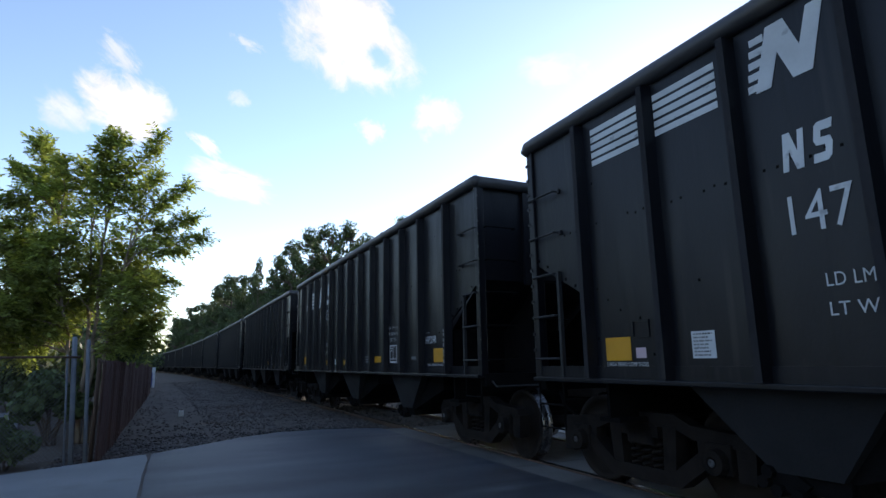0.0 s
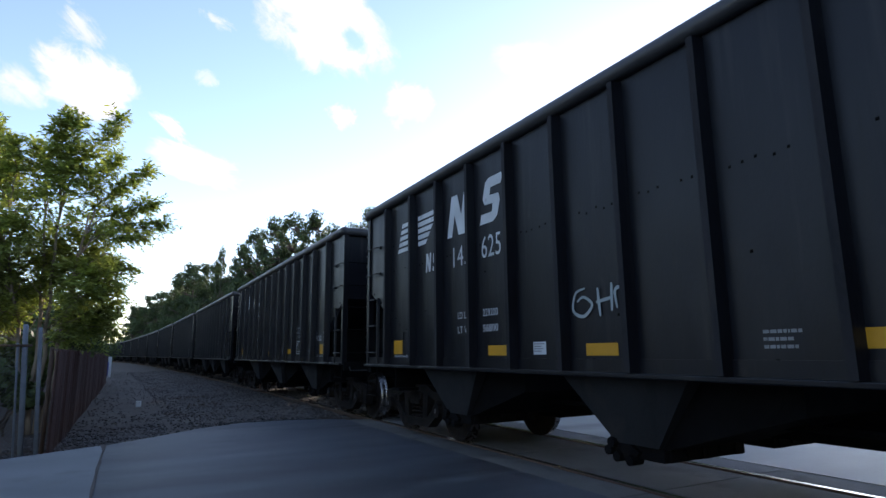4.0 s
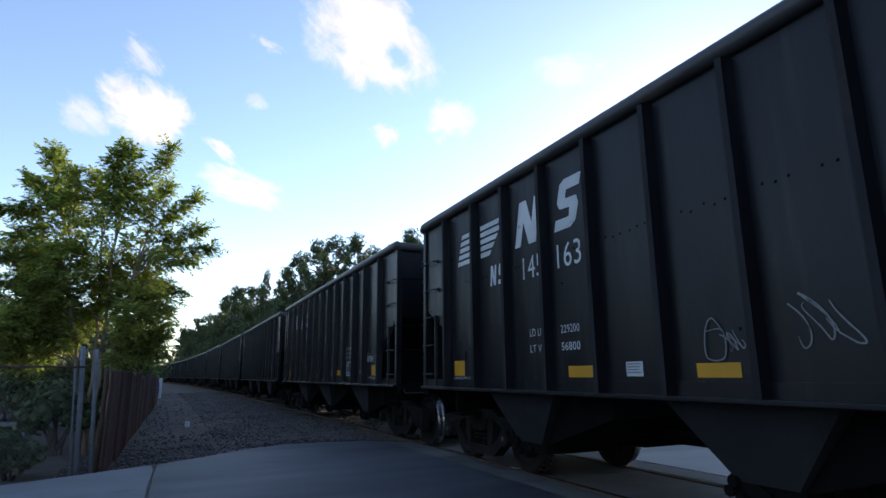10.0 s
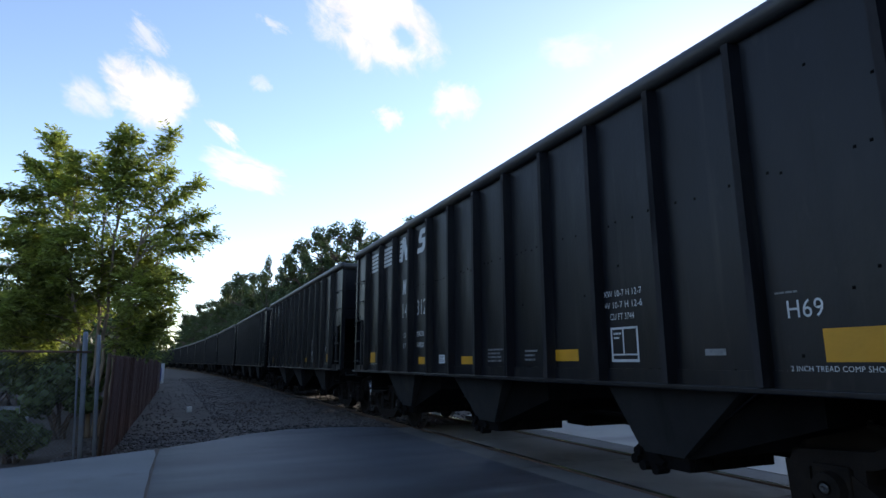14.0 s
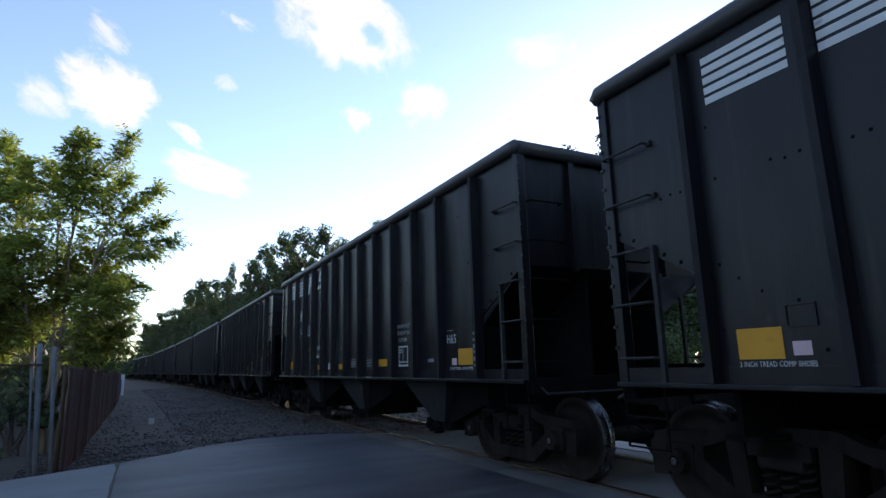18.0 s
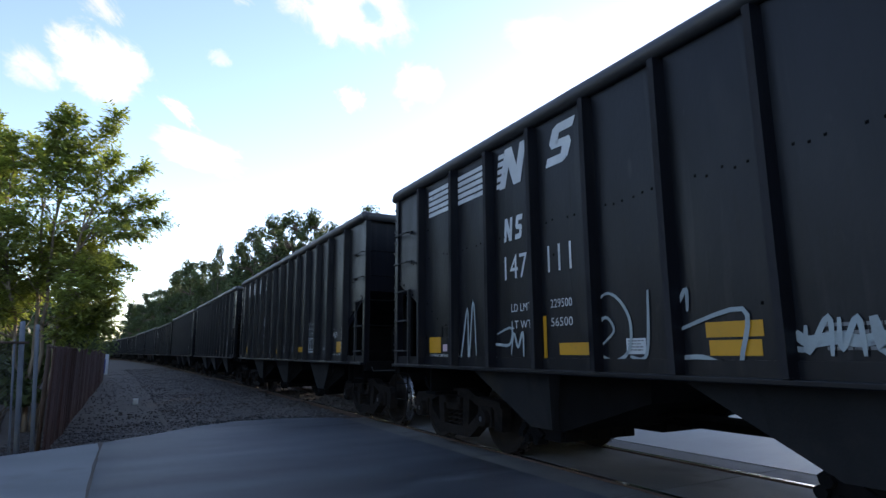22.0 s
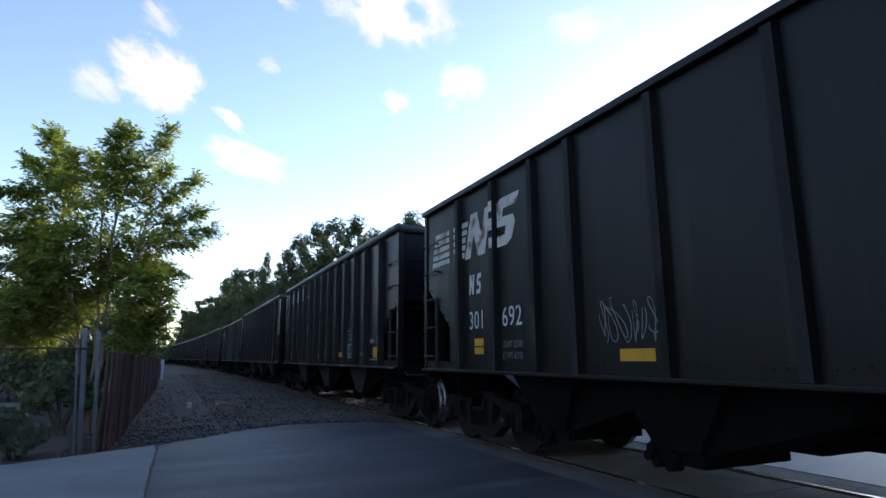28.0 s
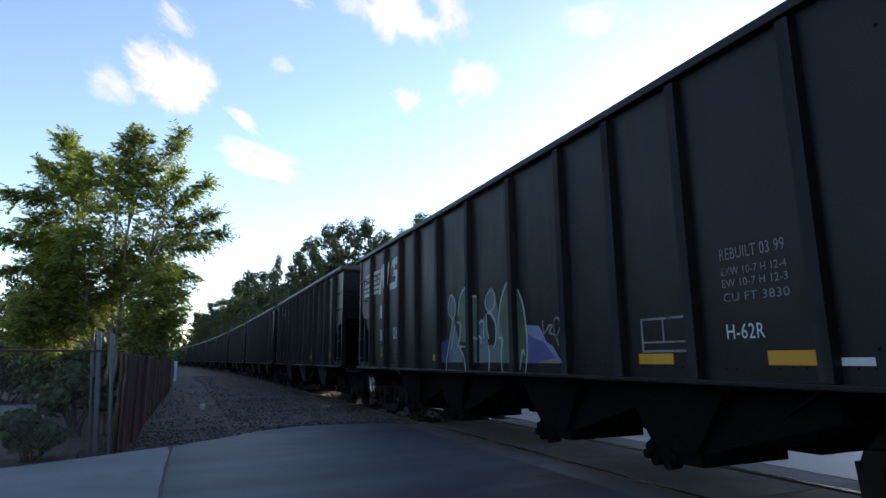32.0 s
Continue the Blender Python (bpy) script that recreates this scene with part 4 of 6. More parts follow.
    if label_white:
        for u0, u1, z0, z1 in ((1.56, 1.68, 1.31, 1.40), (10.70, 10.83, 1.30, 1.39)):
            g = Geo()
            mk.rect(g, u0, u1, z0, z1)
            part("paper_label", g, M_PINK, car, "pale pink label")
    return mk


def mark_car_b(car, left, right):
    mk = Marks(HALF_B, 1.51)
    for i in range(5):
        z = 2.74 + 0.112 * i
        for u0, u1 in ((0.32 + 0.03 * i, 0.97), (1.13, 1.50 + 0.03 * i)):
            g = Geo()
            mk.rect(g, u0, u1, z, z + 0.075)
            part("logo_stripe", g, M_RUSTED, car, "rust-stained white stripe")
    g = Geo()
    mk.zig(g, 1.52, 2.22, 2.70, 3.34, 0.14)
    part("logo_shape", g, M_RUSTED, car, "rust-stained white angular shape")
    g = Geo()
    mk.bend(g, 2.27, 2.97, 2.72, 3.36, 0.10)
    part("logo_shape", g, M_RUSTED, car, "rust-stained white angular shape")
    g = Geo()
    mk.zig(g, 1.64, 1.80, 2.17, 2.45)
    mk.bend(g, 1.86, 2.00, 2.17, 2.45)
    part("owner_mark", g, M_WHITE, car, "two small white angular shapes")
    for word, u0, u1 in ((left, 1.64, 2.03), (right, 2.56, 3.02)):
        g = Geo()
        mk.words(g, word, u0, u1, 1.68, 1.93)
        part("car_number", g, M_WHITE, car, "white car number")
    for z, w in ((1.42, "LD LMT 223100"), (1.28, "LT WT 62900")):
        g = Geo()
        mk.words(g, w, 2.56, 3.02, z, z + 0.08)
        part("weight_stencil", g, M_FADED, car, "faded weight stencil")
    for u0, u1, z0, z1 in ((1.78, 2.04, 1.34, 1.43), (1.78, 2.04, 1.45, 1.55), (4.70, 5.14, 1.26, 1.37), (9.63, 10.04, 1.22, 1.33), (10.92, 11.38, 1.22, 1.34)):
        g = Geo()
        mk.rect(g, u0, u1, z0, z1)
        part("reflector", g, M_YELLOW, car, "yellow reflector")
    g = Geo()
    mk.rect(g, 11.37, 11.62, 1.22, 1.29)
    part("info_plate", g, M_WHITE, car, "white plate")
    for z, h, w in ((2.03, 0.09, "REBUILT 03 99"), (1.91, 0.06, "EXW 10-7 H 12-4"), (1.82, 0.06, "EW 10-7 H 12-3"), (1.71, 0.065, "CU FT 3830")):
        g = Geo()
        mk.words(g, w, 10.60, 11.14, z, z + h)
        tagged(part("size_stencil", g, M_FADED, car, "faded size stencil"), kind="stuff")
    g = Geo()
    for u0, u1, z0, z1 in ((9.68, 10.22, 1.34, 1.36), (9.68, 10.22, 1.62, 1.64), (9.68, 9.70, 1.34, 1.64), (10.20, 10.22, 1.34, 1.64), (9.94, 9.955, 1.42, 1.62), (9.70, 10.20, 1.42, 1.435)):
        mk.rect(g, u0, u1, z0, z1, lift=0.0005 * (u1 - u0 > 0.1))
    tagged(part("data_box", g, M_FADED, car, "faded outlined data box"), kind="stuff")
    g = Geo()
    mk.words(g, "H-62R", 10.60, 10.92, 1.43, 1.54)
    part("class_code", g, M_WHITE, car, "white class code")
    return mk


# ---- the train ----
PITCH = 13.81
FIRST_END = 5.52                     # far end of the first car at the start
# cars that pass near: order in the train, logo, number, class, panel of the owner's mark
ROSTER = {
    0: ("box", "147", "320", "H65", 4), 1: ("slant", "145", "135", "HP39R", 3), 2: ("box", "148", "566", "H69", 4),
    3: ("slant", "145", "625", "HP29R", 3), 4: ("slant", "145", "418", "HP28R", 3), 5: ("slant", "146", "230", "HP30R", 3),
    6: ("slant", "145", "778", "HP29R", 3), 7: ("slant", "145", "163", "HP28R", 3), 8: ("slant", "145", "244", "HP28R", 3),
    9: ("box", "146", "730", "H69", 4), 10: ("box", "148", "312", "H69", 4), 11: ("box", "148", "769", "H69", 4),
    12: ("box", "146", "756", "H65", 4), 13: ("box", "147", "159", "H65", 3), 14: ("slant", "145", "051", "HP28R", 3),
    15: ("box", "147", "111", "H65", 4), 16: ("box", "148", "670", "H69", 4), 17: ("box", "147", "957", "H65", 4),
    18: ("box", "147", "402", "H65", 4), 20: ("box", "148", "547", "H69", 4), 21: ("box", "147", "319", "H65", 4),
}
CARS = []


def car_y(k):
    """Middle of car k at the start; the two older cars are longer."""
    if k < 19:
        return FIRST_END - REF + PITCH * k + {1: -0.08, 2: -0.09, 14: 0.15, 17: -0.07}.get(k, 0.0)
    y19 = FIRST_END + PITCH * 19 + 0.85 - HALF_B
    if k == 19:
        return y19
    if k < 22:
        return FIRST_END - REF + PITCH * k + (0.83 if k == 20 else 0.97)
    y22 = FIRST_END + PITCH * 22 + 1.45 - HALF_B
    return y22 if k == 22 else FIRST_END - REF + PITCH * k + 1.9


def tag_paint(car, mk, mat, boxes, seed, width=0.035, label="sprayed white scrawl"):
    for i, (u0, u1, z0, z1, n) in enumerate(boxes):
        g = Geo()
        mk.scrawl(g, u0, u1, z0, z1, n, seed + i, width)
        tagged(part("graffiti", g, mat, car, label), kind="stuff")


def build_train():
    first_a, first_b, first_c, first_d = (build_car(kind) for kind in "ABCD")
    base = [first_a, first_b, first_c, first_d]
    first_plain = copy_thing(first_a, Matrix())
    mark_car_a(first_plain, "box", "", "", "", 3, plain=True)
    for k in range(-2, 43):
        if k in (19, 22):
            src, key = (first_c if k == 19 else first_b), "B"
        elif k in ROSTER:
            src, key = (first_d if k in (4, 5, 6, 8, 11, 13, 14, 15, 17, 18, 21) else first_a), "A"
        else:
            src, key = first_plain, "P"
        PLAN.append((k, src, key))
    for k, src, key in PLAN:
        car = copy_thing(src, Matrix.Translation((TRACK_X, car_y(k), 0)))
        CARS.append((k, car))
        if key == "A":
            logo, left, right, code, pan = ROSTER[k]
            mk = mark_car_a(car, logo, left, right, code, pan, "3744" if code.startswith("H6") else "3737", weights=("229500", "56500") if k == 15 else ("229200", "56800"), label_white=k in (0, 12, 13, 15, 17, 21), seed=k + 1)
            car["label"] = "black ribbed coal hopper car with white %s stripes, yellow reflectors" % ("level" if logo == "box" else "slanting")
            paint_on(k, car, mk)
        elif key == "B":
            mk = mark_car_b(car, *(("301", "692") if k == 19 else ("300", "083")))
            g = Geo()
            for u, za, zb in (((2.41, 2.72, 2.86), (2.41, 2.96, 3.12), (2.41, 3.22, 3.36)) if k == 19 else ((2.10, 2.78, 3.30),)):
                mk.rect(g, u - 0.044, u + 0.044, za, zb, lift=0.073)
            part("logo_shape", g, M_RUSTED, car, "rust-stained white paint on a rib")
            car["label"] = "older black coal hopper car with rust-stained white logo and graffiti"
            paint_on(k, car, mk)
    for ob in base + [first_plain]:
        for o in [*ob.children_recursive, ob]:
            bpy.data.objects.remove(o)


PLAN = []


def bend_line(pts, steps=5):
    """Smooths a stroke of (u, z) points."""
    out, n = [], len(pts)
    for i in range(n - 1):
        p0, p1, p2, p3 = pts[max(i - 1, 0)], pts[i], pts[i + 1], pts[min(i + 2, n - 1)]
        for j in range(steps):
            t = j / steps
            out.append(tuple(0.5 * (2 * b + (c - a) * t + (2 * a - 5 * b + 4 * c - d) * t * t + (3 * b - a - 3 * c + d) * t ** 3) for a, b, c, d in zip(p0, p1, p2, p3)))
    return out + [pts[-1]]


# sprayed strokes, along the car and up
LOOPS = [[(5.54, 1.89), (5.41, 1.85), (5.37, 1.69), (5.51, 1.63), (5.63, 1.73), (5.52, 1.81), (5.43, 1.77)],
    [(5.71, 1.88), (5.73, 1.62)],
    [(5.88, 1.91), (5.87, 1.66)],
    [(5.68, 1.75), (5.89, 1.78)],
    [(5.94, 1.68), (5.92, 1.83), (5.99, 1.85), (5.99, 1.7)]]
SCRAWL_ONE = [[(1.89, 1.9), (2.02, 1.18), (2.22, 1.84), (2.24, 1.19), (2.36, 1.92), (2.42, 1.26)],
    [(2.88, 1.5), (3.16, 1.56), (3.12, 1.38), (2.82, 1.38), (2.78, 1.26), (3.04, 1.2)],
    [(3.15, 1.27), (3.21, 1.5), (3.28, 1.35), (3.37, 1.51), (3.38, 1.25)],
    [(4.44, 1.69), (4.61, 1.81), (4.77, 1.74), (4.88, 1.55), (4.85, 1.31), (4.67, 1.22), (4.47, 1.31), (4.46, 1.49), (4.6, 1.6), (4.69, 1.48), (4.54, 1.36)],
    [(5.09, 1.8), (5.04, 1.28), (4.86, 1.26)]]
SCRAWL_TWO = [[(5.27, 1.78), (5.37, 1.67), (5.46, 1.77), (5.46, 1.6)],
    [(5.3, 1.44), (5.91, 1.59), (5.87, 1.23), (5.92, 1.14)],
    [(5.25, 1.23), (5.55, 1.26), (5.8, 1.17)],
    [(6.22, 1.48), (6.22, 1.34), (6.3, 1.31), (6.41, 1.36)],
    [(6.32, 1.46), (6.32, 1.29), (6.46, 1.51), (6.46, 1.27)],
    [(6.52, 1.5), (6.52, 1.31), (6.62, 1.5), (6.64, 1.27)]]
TALL_ONE = [[(1.25, 1.79), (1.18, 2.18), (1.28, 2.27), (1.77, 2.32), (2.10, 2.22), (2.46, 2.29), (2.78, 2.22), (3.08, 2.23), (3.36, 2.21), (3.56, 2.28)],
    [(1.25, 1.79), (1.49, 1.89), (1.75, 1.92), (2.07, 1.85), (2.47, 1.91), (2.63, 1.87)],
    [(1.35, 2.24), (1.29, 1.84)],
    [(2.16, 1.18), (2.05, 1.53), (2.16, 1.78), (2.38, 1.89)],
    [(2.50, 1.25), (2.40, 1.51), (2.46, 1.76), (2.61, 1.87)],
    [(2.73, 1.23), (2.73, 1.50), (2.92, 1.65), (3.07, 1.72)],
    [(2.95, 1.23), (3.01, 1.57), (3.00, 1.73), (3.19, 1.49), (3.22, 1.67), (3.15, 1.79), (3.34, 2.08), (3.29, 2.20)],
    [(3.42, 1.81), (3.56, 1.94), (3.71, 1.96), (3.81, 1.87), (3.80, 1.67), (3.67, 1.58), (3.53, 1.69)]]
TALL_MID = [[(4.12, 2.12), (4.27, 2.00), (4.32, 1.80), (4.29, 1.51), (4.22, 1.36), (4.23, 1.23), (4.41, 1.15), (4.63, 1.12), (4.88, 1.15), (5.05, 1.26), (5.15, 1.48), (5.14, 1.73), (5.06, 1.85), (4.90, 1.82), (4.75, 1.76), (4.61, 1.67), (4.59, 1.90), (4.70, 2.04), (4.79, 2.06), (4.78, 1.82)],
    [(4.44, 2.24), (4.64, 2.29), (4.85, 2.28), (5.03, 2.20), (5.09, 2.08), (5.07, 1.86), (4.84, 1.80)]]
TALL_TWO = [[(5.42, 1.46), (5.54, 1.72), (5.57, 1.90)],
    [(5.52, 1.69), (5.58, 1.56), (5.68, 1.52)],
    [(5.65, 1.76), (5.69, 1.93), (5.78, 2.04), (5.87, 2.08), (5.94, 1.99), (5.93, 1.82), (5.85, 1.76), (5.71, 1.74), (5.67, 1.78), (5.67, 1.65), (5.74, 1.52), (5.83, 1.49), (5.93, 1.58), (5.96, 1.72), (5.94, 1.80)],
    [(6.07, 2.21), (5.98, 1.99), (5.93, 1.82)],
    [(6.08, 1.97), (5.94, 1.81), (5.97, 1.63), (6.04, 1.51)]]
TALL_TWO_REST = [[(5.52, 1.51), (5.66, 1.42), (5.86, 1.41), (6.01, 1.45), (6.07, 1.52)],
    [(6.27, 1.96), (6.41, 2.01), (6.63, 2.00), (6.47, 1.80), (6.34, 1.53), (6.23, 1.54), (6.11, 1.71), (6.13, 1.87)],
    [(6.28, 1.91), (6.33, 1.77), (6.39, 1.68)],
    [(6.79, 1.85), (6.72, 1.74), (6.52, 1.49), (6.40, 1.32), (6.26, 1.45), (6.21, 1.54)],
    [(6.51, 1.78), (6.74, 1.74)],
    [(6.56, 1.52), (6.66, 1.52), (6.75, 1.58)]]
OUTLINES = [[(5.54, 1.88), (5.39, 2.01), (5.37, 2.14), (5.48, 2.29), (5.63, 2.17), (5.63, 1.99), (5.54, 1.88), (5.47, 1.69), (5.37, 1.47), (5.28, 1.25), (5.28, 1.08)],
    [(5.62, 1.81), (5.53, 1.60), (5.46, 1.43)],
    [(5.78, 1.46), (5.93, 1.30), (5.98, 1.09)],
    [(5.69, 1.85), (5.83, 1.80), (5.78, 1.59), (5.72, 1.49), (5.98, 1.47)],
    [(5.73, 1.94), (5.80, 2.19), (5.95, 2.33), (6.06, 2.25), (6.06, 1.58)],
    [(6.14, 2.20), (6.38, 2.18)],
    [(6.39, 1.57), (6.23, 1.59), (6.08, 1.58), (6.09, 1.50)],
    [(6.82, 2.25), (6.66, 2.11), (6.69, 1.97), (6.80, 1.93), (6.92, 2.01), (6.93, 2.15), (6.82, 2.25)]]
OUTLINES_REST = [[(6.70, 1.91), (6.83, 1.89), (6.94, 1.74), (6.93, 1.52), (6.86, 1.44)],
    [(6.67, 1.91), (6.68, 1.72), (6.73, 1.56)],
    [(6.44, 1.77), (6.51, 1.82), (6.59, 1.78), (6.58, 1.57)],
    [(6.41, 1.61), (6.51, 1.57), (6.48, 1.49)],
    [(6.71, 1.47), (6.74, 1.33), (6.71, 1.11)],
    [(7.02, 1.55), (7.00, 1.70), (7.08, 2.00), (7.18, 2.17), (7.29, 2.27), (7.36, 2.18)],
    [(7.02, 1.55), (7.11, 1.55), (7.07, 1.33), (7.09, 1.11)],
    [(7.54, 2.16), (7.64, 1.98), (7.69, 1.80), (7.72, 1.60), (7.72, 1.36), (7.66, 1.12)],
    [(7.53, 1.16), (7.61, 1.39), (7.66, 1.33)]]
SMALL_TAG = [[(8.09, 1.73), (8.11, 1.58), (8.22, 1.66), (8.28, 1.65), (8.22, 1.58), (8.33, 1.55), (8.40, 1.43)],
    [(8.31, 1.57), (8.31, 1.70), (8.38, 1.74), (8.44, 1.66), (8.36, 1.54)],
    [(8.44, 1.52), (8.48, 1.63), (8.51, 1.72)]]


def strokes(car, mk, rows, mat, width, label):
    for row in rows:
        g = Geo()
        mk.ribbon(g, bend_line(row), width)
        tagged(part("graffiti_stroke", g, mat, car, label), kind="stuff").location.x = -0.0022 * (1 + len(car.children) % 4)


def paint_on(k, car, mk):
    if k == 0:
        g = Geo()
        mk.rect(g, 2.18, 2.40, 1.30, 1.51)
        part("paper_notice", g, M_WHITE, car, "white printed notice")
        g = Geo()
        lines(mk, g, 2.20, 2.38, 1.31, 1.50, 7, 4)
        tagged(part("notice_print", g, M_FADED, car), kind="stuff").location.x -= 0.003
    elif k == 3:
        strokes(car, mk, [[(u + 0.11, z) for u, z in row] for row in LOOPS], M_PAINT_WHITE, 0.032, "white sprayed letter stroke")
        tag_paint(car, mk, M_PAINT_WHITE, [(10.0, 10.4, 1.62, 1.95, 3)], 31, 0.03)
    elif k == 5:
        for i, row in enumerate(([(7.27, 1.98), (7.55, 2.04), (7.45, 1.80), (7.30, 1.85)], [(7.32, 1.98), (7.36, 1.60), (7.52, 1.62)], [(7.60, 2.0), (7.58, 1.6)], [(7.68, 2.0), (7.88, 1.8), (7.70, 1.6)])):
            g = Geo()
            mk.ribbon(g, bend_line(row), 0.13)
            tagged(part("graffiti_stroke", g, M_PAINT_CREAM, car, "thick cream-coloured spray stroke"), kind="stuff").location.x = -0.0006 * i
    elif k == 6:
        tag_paint(car, mk, M_FADED, [(6.28, 6.82, 1.60, 1.88, 7), (9.75, 10.25, 1.55, 1.9, 5)], 61, 0.025, "faded grey scrawl")
        tag_paint(car, mk, M_FADED, [(6.45, 6.70, 1.54, 1.62, 1)], 66, 0.02, "faded grey scrawl")
    elif k == 7:
        strokes(car, mk, [[(5.74, 1.62), (5.90, 1.62), (5.90, 1.42), (5.74, 1.42), (5.74, 1.62), (5.81, 1.72), (5.90, 1.62)]], M_FADED, 0.012, "thin pale line drawing")
        tag_paint(car, mk, M_FADED, [(5.9, 6.06, 1.46, 1.62, 3), (6.44, 6.85, 1.45, 1.84, 3)], 71, 0.013, "thin pale scrawl")
    elif k == 8:
        tag_paint(car, mk, M_FADED, [(0.34, 0.72, 2.72, 2.95, 4), (0.44, 0.62, 2.92, 3.10, 2)], 81, 0.010, "thin pale scrawl")
    elif k == 12:
        for z, w in ((2.07, "EMPTY LOAD"), (1.96, "1/4 ADJ BLOCK")):
            g = Geo()
            mk.words(g, w, 10.54, 10.86 + (0.06 if z < 2 else 0), z, z + 0.065)
            tagged(part("load_stencil", g, M_WHITE, car, "white load stencil"), kind="stuff")
    elif k == 13:
        strokes(car, mk, [[(5.46, 1.86), (5.54, 1.88), (5.52, 1.70), (5.56, 1.60), (5.48, 1.52), (5.46, 1.36)], [(5.49, 1.60), (5.46, 1.50), (5.52, 1.42)]], M_PAINT_BLUE, 0.022, "pale chalk stroke")
        tag_paint(car, mk, M_FADED, [(5.64, 5.86, 1.66, 1.74, 5), (5.60, 5.68, 1.48, 1.54, 2)], 131, 0.01, "thin chalk scrawl")
    elif k == 14:
        tag_paint(car, mk, M_PAINT_BLUE, [(2.1, 2.6, 1.3, 1.75, 3), (7.2, 7.6, 1.5, 1.9, 2)], 141, 0.022, "pale blue scrawl")
    elif k == 15:
        strokes(car, mk, SCRAWL_ONE, M_PAINT_WHITE, 0.032, "white sprayed stroke")
        strokes(car, mk, SCRAWL_TWO, M_PAINT_WHITE, 0.036, "white sprayed stroke")
        strokes(car, mk, [[(6.25, 1.42), (6.32, 1.36), (6.50, 1.38), (6.64, 1.36), (6.9, 1.42)], [(6.7, 1.5), (6.75, 1.3), (6.85, 1.5), (6.95, 1.3)]], M_PAINT_WHITE, 0.08, "thick white sprayed stroke")
        tag_paint(car, mk, M_PAINT_BLUE, [(9.55, 9.75, 1.3, 1.80, 1), (9.76, 10.05, 1.6, 1.78, 4), (9.6, 10.08, 1.26, 1.34, 5)], 155, 0.012, "thin chalk drawing")
        g = Geo()
        mk.rect(g, 3.715, 3.765, 1.22, 1.66, 0, 0.004)
        part("reflector", g, M_YELLOW, car, "yellow reflector")
        g = Geo()
        mk.rect(g, 5.60, 6.04, 1.40, 1.51)
        part("reflector", g, M_YELLOW, car, "yellow reflector")
    elif k == 16:
        tag_paint(car, mk, M_PAINT_BLUE, [(1.95, 2.35, 1.3, 1.7, 3)], 161, 0.016, "pale blue scrawl")
    elif k == 17:
        tag_paint(car, mk, M_PAINT_WHITE, [(2.2, 2.45, 1.3, 1.7, 2)], 171, 0.02)
    elif k == 19:
        tag_paint(car, mk, M_FADED, [(4.45, 5.20, 1.42, 1.86, 7)], 191, 0.012, "thin white scrawl")
        tag_paint(car, mk, M_PAINT_BLUE, [(8.1, 8.7, 1.3, 1.8, 3), (11.5, 12.0, 1.3, 1.7, 2)], 195, 0.04, "pale blue scrawl")
    elif k == 21:
        strokes(car, mk, TALL_ONE, M_PAINT_BLUE, 0.022, "pale blue sprayed stroke")
        strokes(car, mk, TALL_TWO + TALL_TWO_REST, M_PAINT_BLUE, 0.046, "pale blue sprayed stroke")
        strokes(car, mk, TALL_MID, M_PAINT_BLUE, 0.03, "pale blue sprayed stroke")
        tag_paint(car, mk, M_PAINT_BLUE, [(7.2, 8.3, 1.35, 1.95, 3), (8.35, 8.75, 1.55, 2.0, 2)], 215, 0.03, "pale blue looping graffiti")
    elif k == 22:
        # a large piece in green, violet and pale outlines
        low = (([(4.84, 1.51), (5.47, 1.62), (5.51, 1.08), (4.83, 1.07)], M_PAINT_NAVY, 0, "navy spray paint"),
               ([(7.67, 1.70), (7.99, 1.67), (8.07, 1.58), (8.13, 1.48), (8.26, 1.43), (8.36, 1.32), (8.46, 1.23), (8.56, 1.09), (7.61, 1.11)], M_PAINT_VIOLET, 0, "pale violet cloud of spray paint"),
               ([(7.74, 1.58), (7.92, 1.52), (8.09, 1.48), (8.31, 1.29), (8.02, 1.23), (7.72, 1.22)], M_PAINT_INDIGO, 0.0006, "indigo spray paint"),
               ([(7.93, 1.25), (8.36, 1.30), (8.30, 1.22), (7.96, 1.21)], M_PAINT_CREAM, 0.0012, "yellowish spray paint"),
               ([(5.37, 2.10), (5.48, 2.29), (5.63, 2.17), (5.60, 1.86), (5.78, 1.49), (5.98, 1.09), (5.28, 1.08), (5.54, 1.86)], M_PAINT_BLUE, 0.0006, "grey-blue spray-painted form"))
        high = (([(5.73, 1.94), (5.80, 2.19), (5.95, 2.33), (6.08, 2.27), (6.07, 1.54), (5.78, 1.55)], M_PAINT_GREEN, 0.0012, "green spray-painted form"),
                ([(6.14, 2.20), (6.38, 2.18), (6.35, 1.10), (6.10, 1.09)], M_PAINT_GREEN, 0.0006, "dark green spray-painted form"),
                ([(6.82, 2.25), (6.68, 2.11), (6.70, 1.93), (6.95, 1.74), (6.94, 1.46), (6.71, 1.48), (6.63, 1.88), (6.45, 1.81), (6.42, 1.10), (7.10, 1.11), (7.13, 1.55), (6.97, 2.04)], M_PAINT_BLUE, 0.0012, "grey-blue spray-painted form"),
                ([(7.02, 1.55), (7.02, 1.77), (7.10, 2.03), (7.29, 2.27), (7.40, 2.16), (7.34, 1.12), (7.10, 1.11)], M_PAINT_GREEN, 0.0006, "green spray-painted form"),
                ([(7.41, 2.15), (7.54, 2.16), (7.66, 1.91), (7.72, 1.60), (7.70, 1.33), (7.56, 1.12), (7.35, 1.12)], M_PAINT_MOSS, 0.0012, "dark moss-green spray-painted form"))
        for pts, mt, lift, lab in (*low, *high):
            g = Geo()
            mk.flat(g, pts, lift=lift)
            part("graffiti_form", g, mt, car, lab)
